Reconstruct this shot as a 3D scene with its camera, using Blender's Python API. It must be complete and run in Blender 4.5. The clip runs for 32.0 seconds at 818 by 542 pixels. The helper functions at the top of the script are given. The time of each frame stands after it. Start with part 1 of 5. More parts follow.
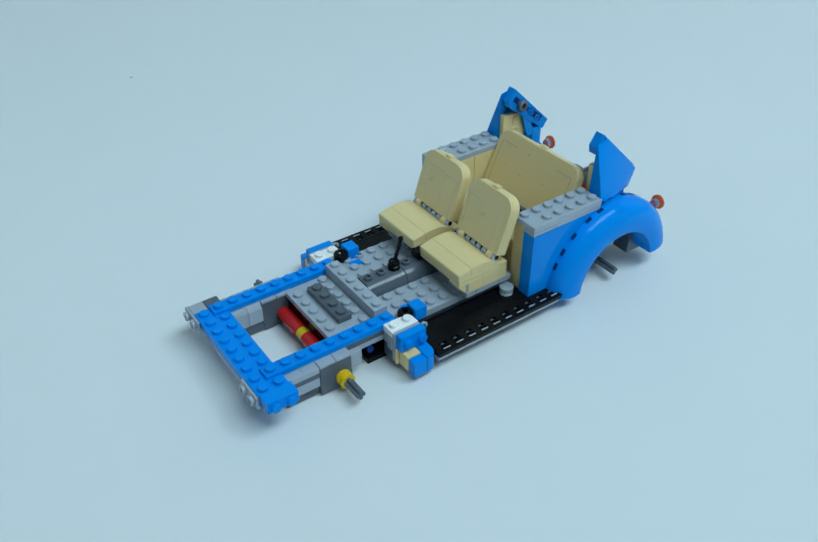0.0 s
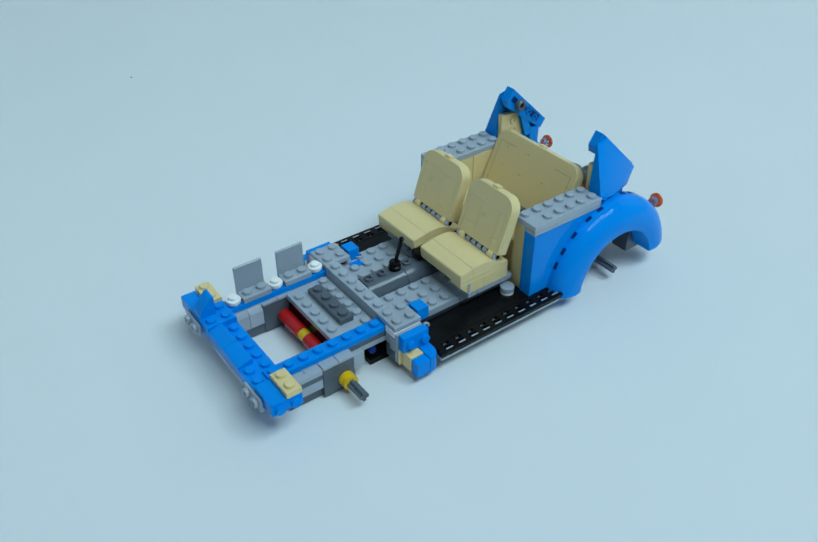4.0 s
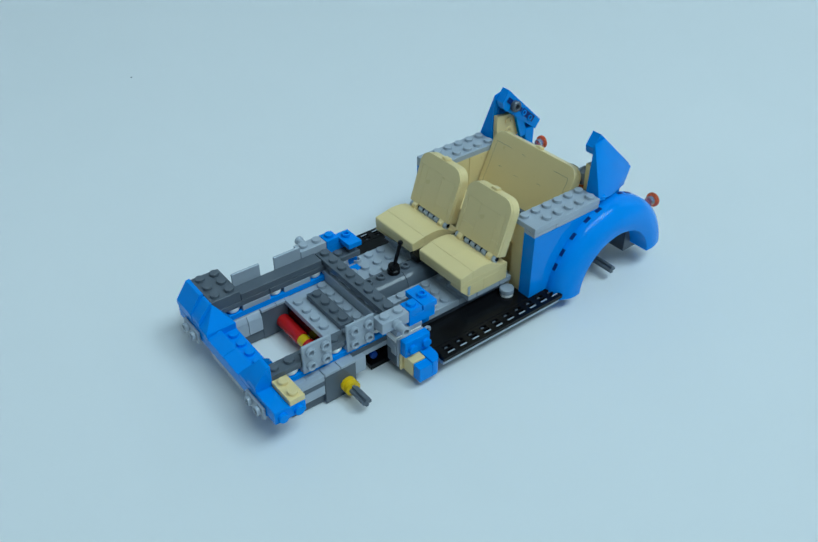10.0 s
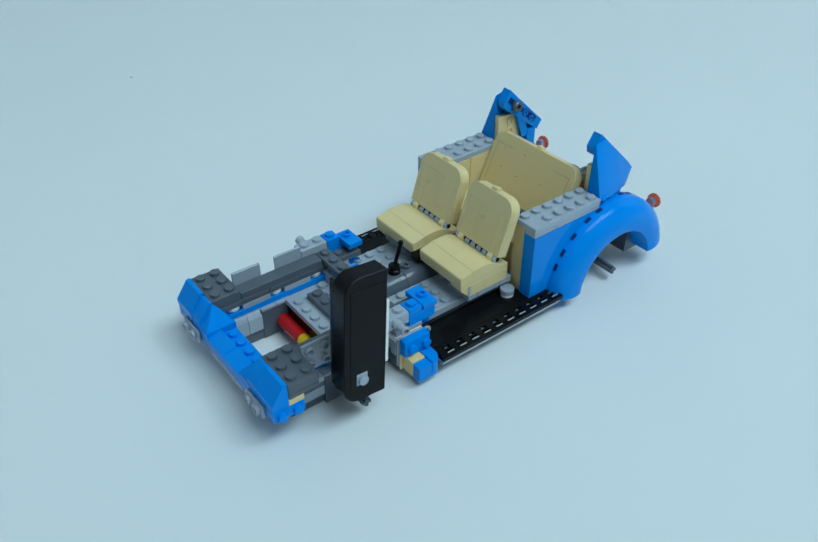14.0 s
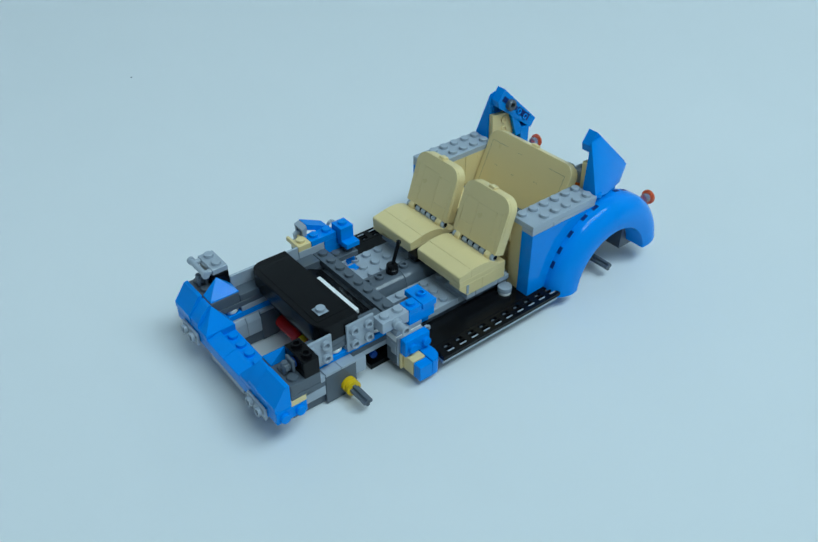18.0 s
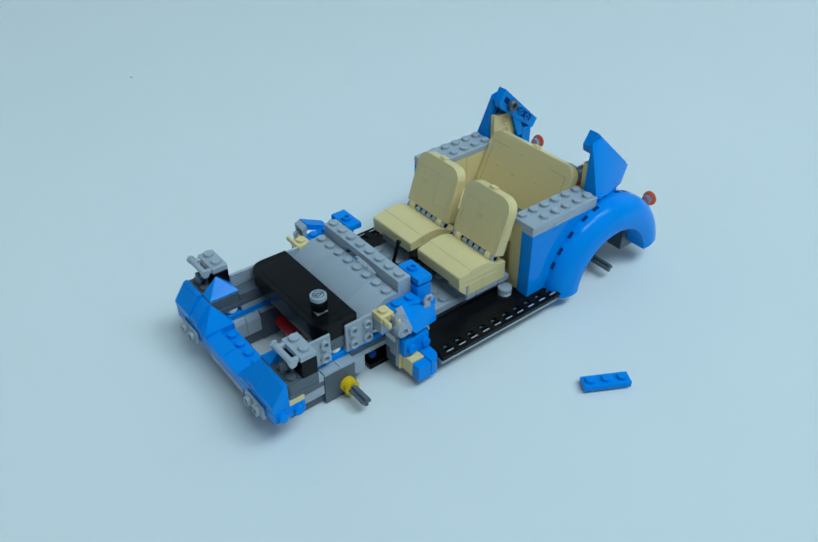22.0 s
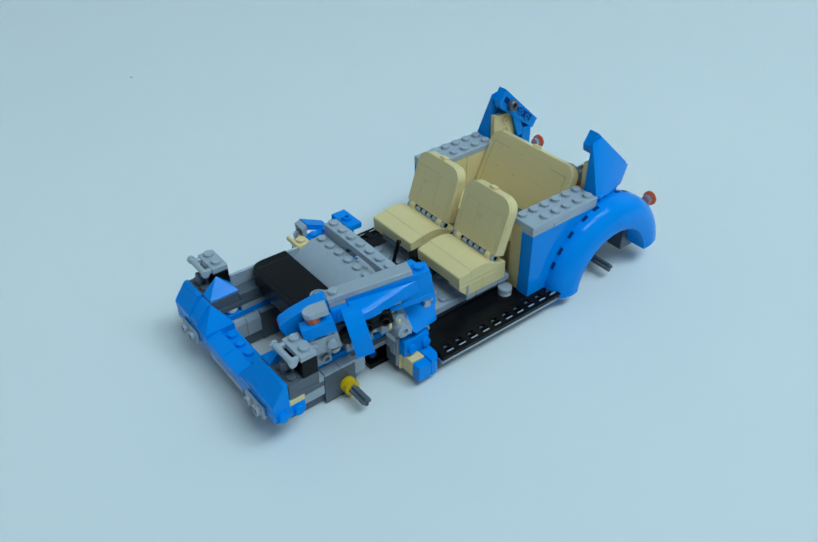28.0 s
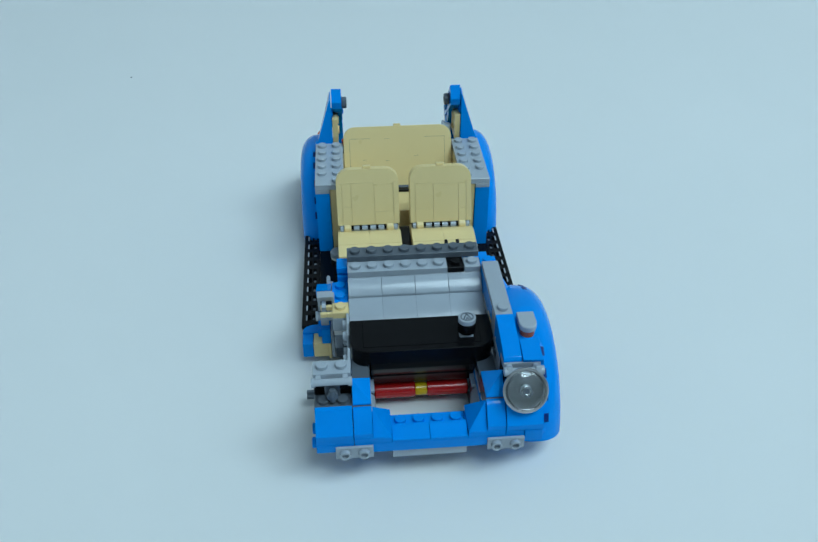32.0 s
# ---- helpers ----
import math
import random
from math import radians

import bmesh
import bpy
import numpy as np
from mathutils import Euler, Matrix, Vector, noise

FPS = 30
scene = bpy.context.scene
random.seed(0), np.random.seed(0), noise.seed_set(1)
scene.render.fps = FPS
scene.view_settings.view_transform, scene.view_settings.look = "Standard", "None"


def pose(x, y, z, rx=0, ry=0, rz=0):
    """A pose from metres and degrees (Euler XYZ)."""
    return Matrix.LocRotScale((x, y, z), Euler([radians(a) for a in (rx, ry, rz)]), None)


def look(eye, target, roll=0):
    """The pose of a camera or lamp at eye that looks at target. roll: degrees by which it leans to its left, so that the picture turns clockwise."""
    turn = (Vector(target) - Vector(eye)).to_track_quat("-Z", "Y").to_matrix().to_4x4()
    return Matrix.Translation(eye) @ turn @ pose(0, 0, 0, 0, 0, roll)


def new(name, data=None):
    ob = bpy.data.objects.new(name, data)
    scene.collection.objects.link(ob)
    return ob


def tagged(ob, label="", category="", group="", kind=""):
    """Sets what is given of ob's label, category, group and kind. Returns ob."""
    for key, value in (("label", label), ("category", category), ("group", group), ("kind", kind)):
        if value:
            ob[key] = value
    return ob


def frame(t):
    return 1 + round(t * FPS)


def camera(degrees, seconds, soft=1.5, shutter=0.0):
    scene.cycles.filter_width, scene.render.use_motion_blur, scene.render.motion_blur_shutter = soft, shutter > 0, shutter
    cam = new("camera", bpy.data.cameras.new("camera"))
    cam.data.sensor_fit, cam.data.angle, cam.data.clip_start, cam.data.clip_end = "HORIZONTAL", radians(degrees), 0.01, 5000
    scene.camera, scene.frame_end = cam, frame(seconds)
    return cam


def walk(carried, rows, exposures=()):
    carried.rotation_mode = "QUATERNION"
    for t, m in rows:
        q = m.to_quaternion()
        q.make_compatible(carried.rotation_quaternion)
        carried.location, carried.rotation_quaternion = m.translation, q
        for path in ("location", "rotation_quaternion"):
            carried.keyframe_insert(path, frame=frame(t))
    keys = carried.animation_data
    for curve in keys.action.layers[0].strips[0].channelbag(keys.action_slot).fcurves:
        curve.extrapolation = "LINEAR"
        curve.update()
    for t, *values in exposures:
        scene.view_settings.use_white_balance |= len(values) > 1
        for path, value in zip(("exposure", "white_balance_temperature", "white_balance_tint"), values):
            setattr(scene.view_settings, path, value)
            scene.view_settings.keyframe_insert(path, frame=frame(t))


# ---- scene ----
cam = camera(53.209, 32.0)
EYE, AIM = (0.18926, 0.27662, 0.28390), (-0.05813, -0.03868, -0.01508)
VIEW = look(EYE, AIM, -0.138)
walk(cam, [(0.0, VIEW), (32.0, VIEW)])

# ---- world, sun and lamps ----
world = bpy.data.worlds.new("sky")
scene.world = world
world.use_nodes = True
wn = world.node_tree.nodes
sky = wn.new("ShaderNodeTexSky")
sky.sky_type, sky.sun_disc = "NISHITA", False
sky.sun_elevation, sky.sun_rotation = radians(40), radians(52)
world.node_tree.links.new(sky.outputs["Color"], wn["Background"].inputs["Color"])
wn["Background"].inputs["Strength"].default_value = 0.10
scene.view_settings.exposure = 0.0

U = 0.008                      # one stud pitch in metres


def lamp_area(name, eye, target, sx, sy, watts, colour):
    d = bpy.data.lights.new(name, "AREA")
    d.shape, d.size, d.size_y, d.energy, d.color = "RECTANGLE", sx, sy, watts, colour
    o = new(name, d)
    o.matrix_world = look(eye, target)
    return o


# ---- materials ----
def plastic(name, rgb, rough=0.16, spec=0.5, trans=0.0, metal=0.0, wear=0.06):
    m = bpy.data.materials.new(name)
    m.use_nodes = True
    nt = m.node_tree
    b = nt.nodes["Principled BSDF"]
    co = nt.nodes.new("ShaderNodeTexCoord")
    big = nt.nodes.new("ShaderNodeTexNoise")
    big.inputs["Scale"].default_value = 90
    big.inputs["Detail"].default_value = 5
    fine = nt.nodes.new("ShaderNodeTexNoise")
    fine.inputs["Scale"].default_value = 1400
    fine.inputs["Detail"].default_value = 3
    for n in (big, fine):
        nt.links.new(co.outputs["Object"], n.inputs["Vector"])
    info = nt.nodes.new("ShaderNodeObjectInfo")
    add = nt.nodes.new("ShaderNodeMath")
    add.operation = "ADD"
    nt.links.new(big.outputs["Fac"], add.inputs[0])
    nt.links.new(info.outputs["Random"], add.inputs[1])
    ramp = nt.nodes.new("ShaderNodeMapRange")
    ramp.inputs["From Min"].default_value, ramp.inputs["From Max"].default_value = 0.3, 1.7
    ramp.inputs["To Min"].default_value, ramp.inputs["To Max"].default_value = 1 - wear, 1 + wear
    nt.links.new(add.outputs[0], ramp.inputs["Value"])
    mul = nt.nodes.new("ShaderNodeVectorMath")
    mul.operation = "SCALE"
    mul.inputs[0].default_value = rgb
    nt.links.new(ramp.outputs["Result"], mul.inputs["Scale"])
    nt.links.new(mul.outputs["Vector"], b.inputs["Base Color"])
    rr = nt.nodes.new("ShaderNodeMapRange")
    rr.inputs["From Min"].default_value, rr.inputs["From Max"].default_value = 0.3, 0.7
    rr.inputs["To Min"].default_value, rr.inputs["To Max"].default_value = max(rough - 0.03, 0.02), rough + 0.05
    nt.links.new(big.outputs["Fac"], rr.inputs["Value"])
    nt.links.new(rr.outputs["Result"], b.inputs["Roughness"])
    bump = nt.nodes.new("ShaderNodeBump")
    bump.inputs["Strength"].default_value, bump.inputs["Distance"].default_value = 0.025, 0.0002
    nt.links.new(fine.outputs["Fac"], bump.inputs["Height"])
    nt.links.new(bump.outputs["Normal"], b.inputs["Normal"])
    b.inputs["Specular IOR Level"].default_value = spec
    b.inputs["Transmission Weight"].default_value = trans
    b.inputs["Metallic"].default_value = metal
    return m


BLUE = plastic("blue_plastic", (0.0, 0.25, 0.79), rough=0.03, spec=0.12, wear=0.04)
LGREY = plastic("light_grey_plastic", (0.355, 0.405, 0.465))
DGREY = plastic("dark_grey_plastic", (0.098, 0.119, 0.145), spec=0.35)
TAN = plastic("tan_plastic", (0.78, 0.61, 0.30), rough=0.30, wear=0.025)
BLACK = plastic("black_plastic", (0.005, 0.005, 0.006), rough=0.22, spec=0.15)
WHITE = plastic("white_plastic", (0.88, 0.88, 0.86))
RED = plastic("red_plastic", (0.55, 0.012, 0.012))
YELLOW = plastic("yellow_plastic", (0.80, 0.50, 0.01))
ORANGE = plastic("clear_orange_plastic", (1.0, 0.20, 0.04), rough=0.06, trans=0.35)
LENSRED = plastic("clear_orange_red_plastic", (1.0, 0.16, 0.05), rough=0.04, trans=0.7)
SMOKE = plastic("pale_clear_plastic", (0.80, 0.76, 0.74), rough=0.05, trans=0.85)
CLEAR = plastic("clear_plastic", (0.92, 0.95, 0.96), rough=0.03, trans=1.0)
SILVER = plastic("silver_plastic", (0.42, 0.43, 0.45), rough=0.22, metal=0.85)
DISH = plastic("satin_grey_plastic", (0.20, 0.23, 0.255), rough=0.28, metal=0.3)
# colour of the dark blue pins, also painted in for shade in slots and recesses
DBLUE = plastic("dark_blue_pins_and_shade", (0.001, 0.03, 0.17), rough=0.5, spec=0.15)


def matte(name, a, b2, scale, rough=0.6, bumpy=0.1):
    m = bpy.data.materials.new(name)
    m.use_nodes = True
    nt = m.node_tree
    b = nt.nodes["Principled BSDF"]
    co = nt.nodes.new("ShaderNodeTexCoord")
    n1, n2 = nt.nodes.new("ShaderNodeTexNoise"), nt.nodes.new("ShaderNodeTexNoise")
    n1.inputs["Scale"].default_value, n1.inputs["Detail"].default_value = scale, 6
    n2.inputs["Scale"].default_value, n2.inputs["Detail"].default_value = scale * 60, 4
    for n in (n1, n2):
        nt.links.new(co.outputs["Object"], n.inputs["Vector"])
    mix = nt.nodes.new("ShaderNodeMix")
    mix.data_type = "RGBA"
    mix.inputs[6].default_value, mix.inputs[7].default_value = (*a, 1), (*b2, 1)
    nt.links.new(n1.outputs["Fac"], mix.inputs[0])
    nt.links.new(mix.outputs[2], b.inputs["Base Color"])
    bump = nt.nodes.new("ShaderNodeBump")
    bump.inputs["Strength"].default_value, bump.inputs["Distance"].default_value = bumpy, 0.0004
    nt.links.new(n2.outputs["Fac"], bump.inputs["Height"])
    nt.links.new(bump.outputs["Normal"], b.inputs["Normal"])
    b.inputs["Roughness"].default_value = rough
    return m


TABLE = matte("white_laminate", (0.72, 0.75, 0.76), (0.76, 0.78, 0.79), 5, rough=0.5, bumpy=0.02)
WALLP = matte("wall_paint", (0.69, 0.71, 0.725), (0.73, 0.75, 0.76), 3, rough=0.9)
FLOORM = matte("grey_floor", (0.30, 0.31, 0.32), (0.36, 0.36, 0.37), 2, rough=0.6)


# ---- mesh helpers, all in stud pitches ----
def hull(bm, pts):
    vs = [bm.verts.new(p) for p in pts]
    r = bmesh.ops.convex_hull(bm, input=vs)
    dead = [g for g in r["geom_interior"] if isinstance(g, bmesh.types.BMVert)]
    bmesh.ops.delete(bm, geom=dead, context="VERTS")


def box(bm, x0, x1, y0, y1, z0, z1, c=0.026, g=0.016):
    x0, x1, y0, y1 = x0 + g, x1 - g, y0 + g, y1 - g
    vs = {}
    for ix, x in enumerate((x0, x1)):
        for iy, y in enumerate((y0, y1)):
            for iz, z in enumerate((z0, z1)):
                sx, sy, sz = (c, -c)[ix], (c, -c)[iy], (c, -c)[iz]
                vs[ix, iy, iz] = (bm.verts.new((x, y + sy, z + sz)), bm.verts.new((x + sx, y, z + sz)), bm.verts.new((x + sx, y + sy, z)))
    f = bm.faces.new
    order = ((0, 0), (1, 0), (1, 1), (0, 1))
    for k in (0, 1):
        q = [vs[(k, a, b)][0] for a, b in order]
        f(q if k else q[::-1])
        q = [vs[(b, k, a)][1] for a, b in order]
        f(q if k else q[::-1])
        q = [vs[(a, b, k)][2] for a, b in order]
        f(q if k else q[::-1])
    for a in (0, 1):
        for b in (0, 1):
            f((vs[a, b, 0][0], vs[a, b, 1][0], vs[a, b, 1][1], vs[a, b, 0][1]))
            f((vs[a, 0, b][0], vs[a, 1, b][0], vs[a, 1, b][2], vs[a, 0, b][2]))
            f((vs[0, a, b][1], vs[1, a, b][1], vs[1, a, b][2], vs[0, a, b][2]))
    for key in vs:
        f(vs[key])


def lathe(bm, prof, at, axis="z", seg=18, close=True):
    rings = []
    for r, h in prof:
        ring = []
        for k in range(seg):
            a = 2 * math.pi * k / seg
            p, q = r * math.cos(a), r * math.sin(a)
            v = {"z": (p, q, h), "x": (h, p, q), "y": (p, h, q), "-x": (-h, p, q), "-y": (p, -h, q)}[axis]
            ring.append(bm.verts.new((at[0] + v[0], at[1] + v[1], at[2] + v[2])))
        rings.append(ring)
    for a, b in zip(rings, rings[1:]):
        for k in range(seg):
            bm.faces.new((a[k], a[(k + 1) % seg], b[(k + 1) % seg], b[k]))
    if close:
        bm.faces.new(rings[0][::-1])
        bm.faces.new(rings[-1])


def stud(bm, x, y, z, axis="z", hollow=False):
    if hollow:
        lathe(bm, [(0.3, 0), (0.3, 0.195), (0.28, 0.215), (0.19, 0.215), (0.175, 0.2), (0.175, 0.02)], (x, y, z), axis, 16)
    else:
        lathe(bm, [(0.3, -0.01), (0.3, 0.19), (0.275, 0.215)], (x, y, z), axis, 16)


def prism(bm, prof, axis, a, b, c=0.0):
    """A polygon in the plane across axis ('y': x,z; 'x': y,z; 'z': x,y), drawn out from a to b."""
    def at(p, h):
        return {"y": (p[0], h, p[1]), "x": (h, p[0], p[1]), "z": (p[0], p[1], h)}[axis]
    lo, hi = [bm.verts.new(at(p, a)) for p in prof], [bm.verts.new(at(p, b)) for p in prof]
    n = len(prof)
    fs = [bm.faces.new(lo), bm.faces.new(hi[::-1])]
    for k in range(n):
        fs.append(bm.faces.new((lo[k], hi[k], hi[(k + 1) % n], lo[(k + 1) % n])))
    bmesh.ops.recalc_face_normals(bm, faces=fs)
    if c:
        es = list({e for f2 in fs for e in f2.edges})
        bmesh.ops.bevel(bm, geom=es, offset=c, segments=1, affect="EDGES", clamp_overlap=True)


def rod(bm, p, q, r, seg=12):
    p, q = Vector(p), Vector(q)
    d = (q - p).normalized()
    u = d.orthogonal().normalized()
    w = d.cross(u)
    rings = [[bm.verts.new(e + r * (math.cos(2 * math.pi * k / seg) * u + math.sin(2 * math.pi * k / seg) * w)) for k in range(seg)] for e in (p, q)]
    for k in range(seg):
        bm.faces.new((rings[0][k], rings[0][(k + 1) % seg], rings[1][(k + 1) % seg], rings[1][k]))
    bm.faces.new(rings[0][::-1])
    bm.faces.new(rings[1])


MOVES = []                     # (piece, pose at home, time of arrival)


def part(name, bm, material, parent, label="", t=None, pivot=None):
    """Links bm as one mesh under parent; a piece with a time is put in place at that time."""
    if pivot is None:
        xs = [v.co for v in bm.verts]
        pivot = Vector([(min(v[k] for v in xs) + max(v[k] for v in xs)) / 2 for k in (0, 1)] + [min(v[2] for v in xs)])
    pivot = Vector(pivot)
    bmesh.ops.recalc_face_normals(bm, faces=bm.faces[:])
    for v in bm.verts:
        v.co = (v.co - pivot) * U
    me = bpy.data.meshes.new(name)
    bm.to_mesh(me)
    bm.free()
    me.materials.append(material)
    for p in me.polygons:
        p.use_smooth = True
    me.set_sharp_from_angle(angle=radians(32))
    ob = new(name, me)
    ob.parent = parent
    home = Matrix.Translation(pivot * U)
    ob.matrix_basis = home
    if label:
        tagged(ob, label)
    if t is not None:
        MOVES.append((ob, home, t))
    return ob


def empty(name, label, category, **more):
    return tagged(new(name), label, category, **more)


def brick(parent, mat, x0, x1, y0, y1, z0, z1, studs=True, name=None, t=None, skip=(), label="", hollow=False, c=0.022):
    """A brick or plate over whole stud pitches, with a stud on each of them unless told otherwise."""
    bm = bmesh.new()
    box(bm, x0, x1, y0, y1, z0, z1, c)
    if studs:
        nx, ny = max(1, round(x1 - x0)), max(1, round(y1 - y0))
        for i in range(nx):
            for j in range(ny):
                if (i, j) not in skip:
                    stud(bm, x0 + (i + 0.5) * (x1 - x0) / nx, y0 + (j + 0.5) * (y1 - y0) / ny, z1, "z", hollow)
    return part(name or (("brick" if z1 - z0 > 0.7 else "plate") if studs else "tile"), bm, mat, parent, label, t)


def ys(s, a, b):
    return (a, b) if s > 0 else (-b, -a)


def flip(bm, s):
    if s < 0:
        bmesh.ops.scale(bm, vec=(1, -1, 1), verts=bm.verts)


# ---- the room: unseen, added to bounce the window light ----
def flat(name, x0, x1, y0, y1, z0, z1, mat, label, cat):
    bm = bmesh.new()
    bmesh.ops.create_cube(bm, size=1)
    for v in bm.verts:
        v.co = ((x0 + x1) / 2 + v.co.x * (x1 - x0), (y0 + y1) / 2 + v.co.y * (y1 - y0), (z0 + z1) / 2 + v.co.z * (z1 - z0))
    me = bpy.data.meshes.new(name)
    bm.to_mesh(me)
    bm.free()
    me.materials.append(mat)
    return tagged(new(name, me), label, cat, kind="structure")


# unseen walls, their distance set for the height and softness of the light
ROOM = dict(x0=-2.4, x1=2.2, y0=-2.4, y1=1.3, z0=-0.74, z1=2.95)


def room():
    r = ROOM
    flat("floor", r["x0"] - 0.1, r["x1"] + 0.1, r["y0"] - 0.1, r["y1"] + 0.1, r["z0"] - 0.1, r["z0"], FLOORM, "unseen plain grey floor, added to close the room", "floor")
    flat("ceiling", r["x0"] - 0.1, r["x1"] + 0.1, r["y0"] - 0.1, r["y1"] + 0.1, r["z1"], r["z1"] + 0.1, WALLP, "unseen white painted ceiling, added to bounce light", "ceiling")
    flat("wall_east", r["x1"], r["x1"] + 0.1, r["y0"], r["y1"], r["z0"], r["z1"], WALLP, "unseen white painted wall, added to bounce light", "wall")
    flat("wall_south", r["x0"], r["x1"], r["y0"] - 0.1, r["y0"], r["z0"], r["z1"], WALLP, "unseen white painted wall, added to bounce light", "wall")
    flat("wall_west", r["x0"] - 0.1, r["x0"], r["y0"], r["y1"], r["z0"], r["z1"], WALLP, "unseen white painted wall, added to bounce light", "wall")
    # the north wall has one high window opening
    holed_wall("wall_north", r["y1"], r["x0"], r["x1"], WIN_N)


WIN_N = (-1.6, 0.65, 1.65, 2.82)        # high window: along the wall from, to, sill, head


def slab(bm, at, thick, a0, a1, z0, z1):
    m = Matrix.Translation(((a0 + a1) / 2, at, (z0 + z1) / 2))
    bmesh.ops.create_cube(bm, size=1, matrix=m @ Matrix.Diagonal((a1 - a0, thick, z1 - z0, 1)))


def holed_wall(name, at, lo, hi, win):
    r, out = ROOM, 0.05
    a0, a1, z0, z1 = win
    bm = bmesh.new()
    for p in ((lo, a0, r["z0"], r["z1"]), (a1, hi, r["z0"], r["z1"]), (a0, a1, r["z0"], z0), (a0, a1, z1, r["z1"])):
        slab(bm, at + out, 0.1, *p)
    me = bpy.data.meshes.new(name)
    bm.to_mesh(me)
    bm.free()
    me.materials.append(WALLP)
    tagged(new(name, me), "unseen white painted wall added around the window opening", "wall", kind="structure")
    bm = bmesh.new()
    m = (a0 + a1) / 2
    for p in ((a0, a0 + 0.05, z0, z1), (a1 - 0.05, a1, z0, z1), (m - 0.04, m + 0.04, z0, z1)):
        slab(bm, at - out * 0.4, 0.05, *p)
    for z in (z0 + 0.025, z1 - 0.025):
        slab(bm, at - out * 0.4, 0.044, a0, a1, z - 0.025, z + 0.025)
    me = bpy.data.meshes.new("window")
    bm.to_mesh(me)
    bm.free()
    me.materials.append(WHITE)
    tagged(new("window_1", me), "white window frame with a middle bar", "window", kind="structure")


room()
lamp_area("daylight", (-0.475, ROOM["y1"] + 0.03, 2.235), (-0.425, 0.0, 0.3), 2.2, 1.13, 76, (0.655, 0.895, 1.0))


def table():
    t = empty("table", "white laminate table top, plain and clean", "table")
    bm = bmesh.new()
    box(bm, -150, 110, -140, 110, -3.2, 0, 0.15)
    part("tabletop", bm, TABLE, t)
    for x in (-140, 100):
        for y in (-130, 100):
            bm = bmesh.new()
            box(bm, x - 3, x + 3, y - 3, y + 3, -92.5, -3.2, 0.1)
            part("leg", bm, WHITE, t)
    bm = bmesh.new()
    lathe(bm, [(0.1, 0), (0.08, 0.03)], (-3.84, -48.36, 0.0), "z", 8)
    tagged(part("speck", bm, DGREY, None), "tiny dark speck lying on the white table", "speck")


table()


# ---- the toy car ----
CAR = empty("toy_car", "half-built blue brick-built toy car without wheels on a white table", "toy car")


def arch_fender(s, cx, cz, a_start, a_end, t=None, rin=3.44, rout=5.6, halves=2):
    """A wheel arch of two moulded quarter pieces, rolled over at its outer edge."""
    sec = [(rin, 5.0), (rin, 7.1), (rin + 0.04, 7.2), (rin + 0.5, 7.28)]
    for k in range(9):
        a = math.pi / 2 * k / 8
        sec.append((rin + 0.6 + (rout - rin - 0.6) * math.sin(a), 6.0 + 1.28 * math.cos(a)))
    sec += [(rout, 5.4), (rout - 0.15, 5.0)]
    for h in range(halves):
        bm = bmesh.new()
        a0, a1 = (a_start, 90) if h == 0 else (90, a_end)
        rings = []
        for k in range(19):
            a = radians(a0 + (a1 - a0) * k / 18 + (0.02 if k == 0 and h else 0) - (0.02 if k == 18 and not h else 0))
            rings.append([bm.verts.new((cx + r * math.cos(a), s * y, cz + r * math.sin(a))) for r, y in sec])
        n = len(sec)
        for p, q in zip(rings, rings[1:]):
            for k in range(n):
                bm.faces.new((p[k], p[(k + 1) % n], q[(k + 1) % n], q[k]))
        for ring in (rings[0], rings[-1]):
            bm.faces.new(ring)
        part("fender_half", bm, BLUE, CAR, "glossy blue curved wheel arch", t[h] if t else None)


# dark blue blocks on the arch paint the shade inside its slots
def notch_shades(s, cx, cz, r0, angles, y, t=None):
    for a in angles:
        bm = bmesh.new()
        ca, sa = math.cos(radians(a)), math.sin(radians(a))
        pts = []
        for dr in (-0.13, 0.07):
            for dt in (-0.25, 0.25):
                for yy in (y - 0.02, y + 0.23):
                    c = min(1.0, max(0.0, (yy - 6.0) / 1.28))
                    r = 4.04 + (r0 - 4.04) * math.sqrt(1 - c * c) + (-0.2 if dr < 0 else 0.02)
                    pts.append((cx + r * ca - dt * sa, s * yy, cz + r * sa + dt * ca))
        hull(bm, pts)
        part("notch", bm, DBLUE, CAR, "dark blue block for the shade in a wheel arch slot", t)


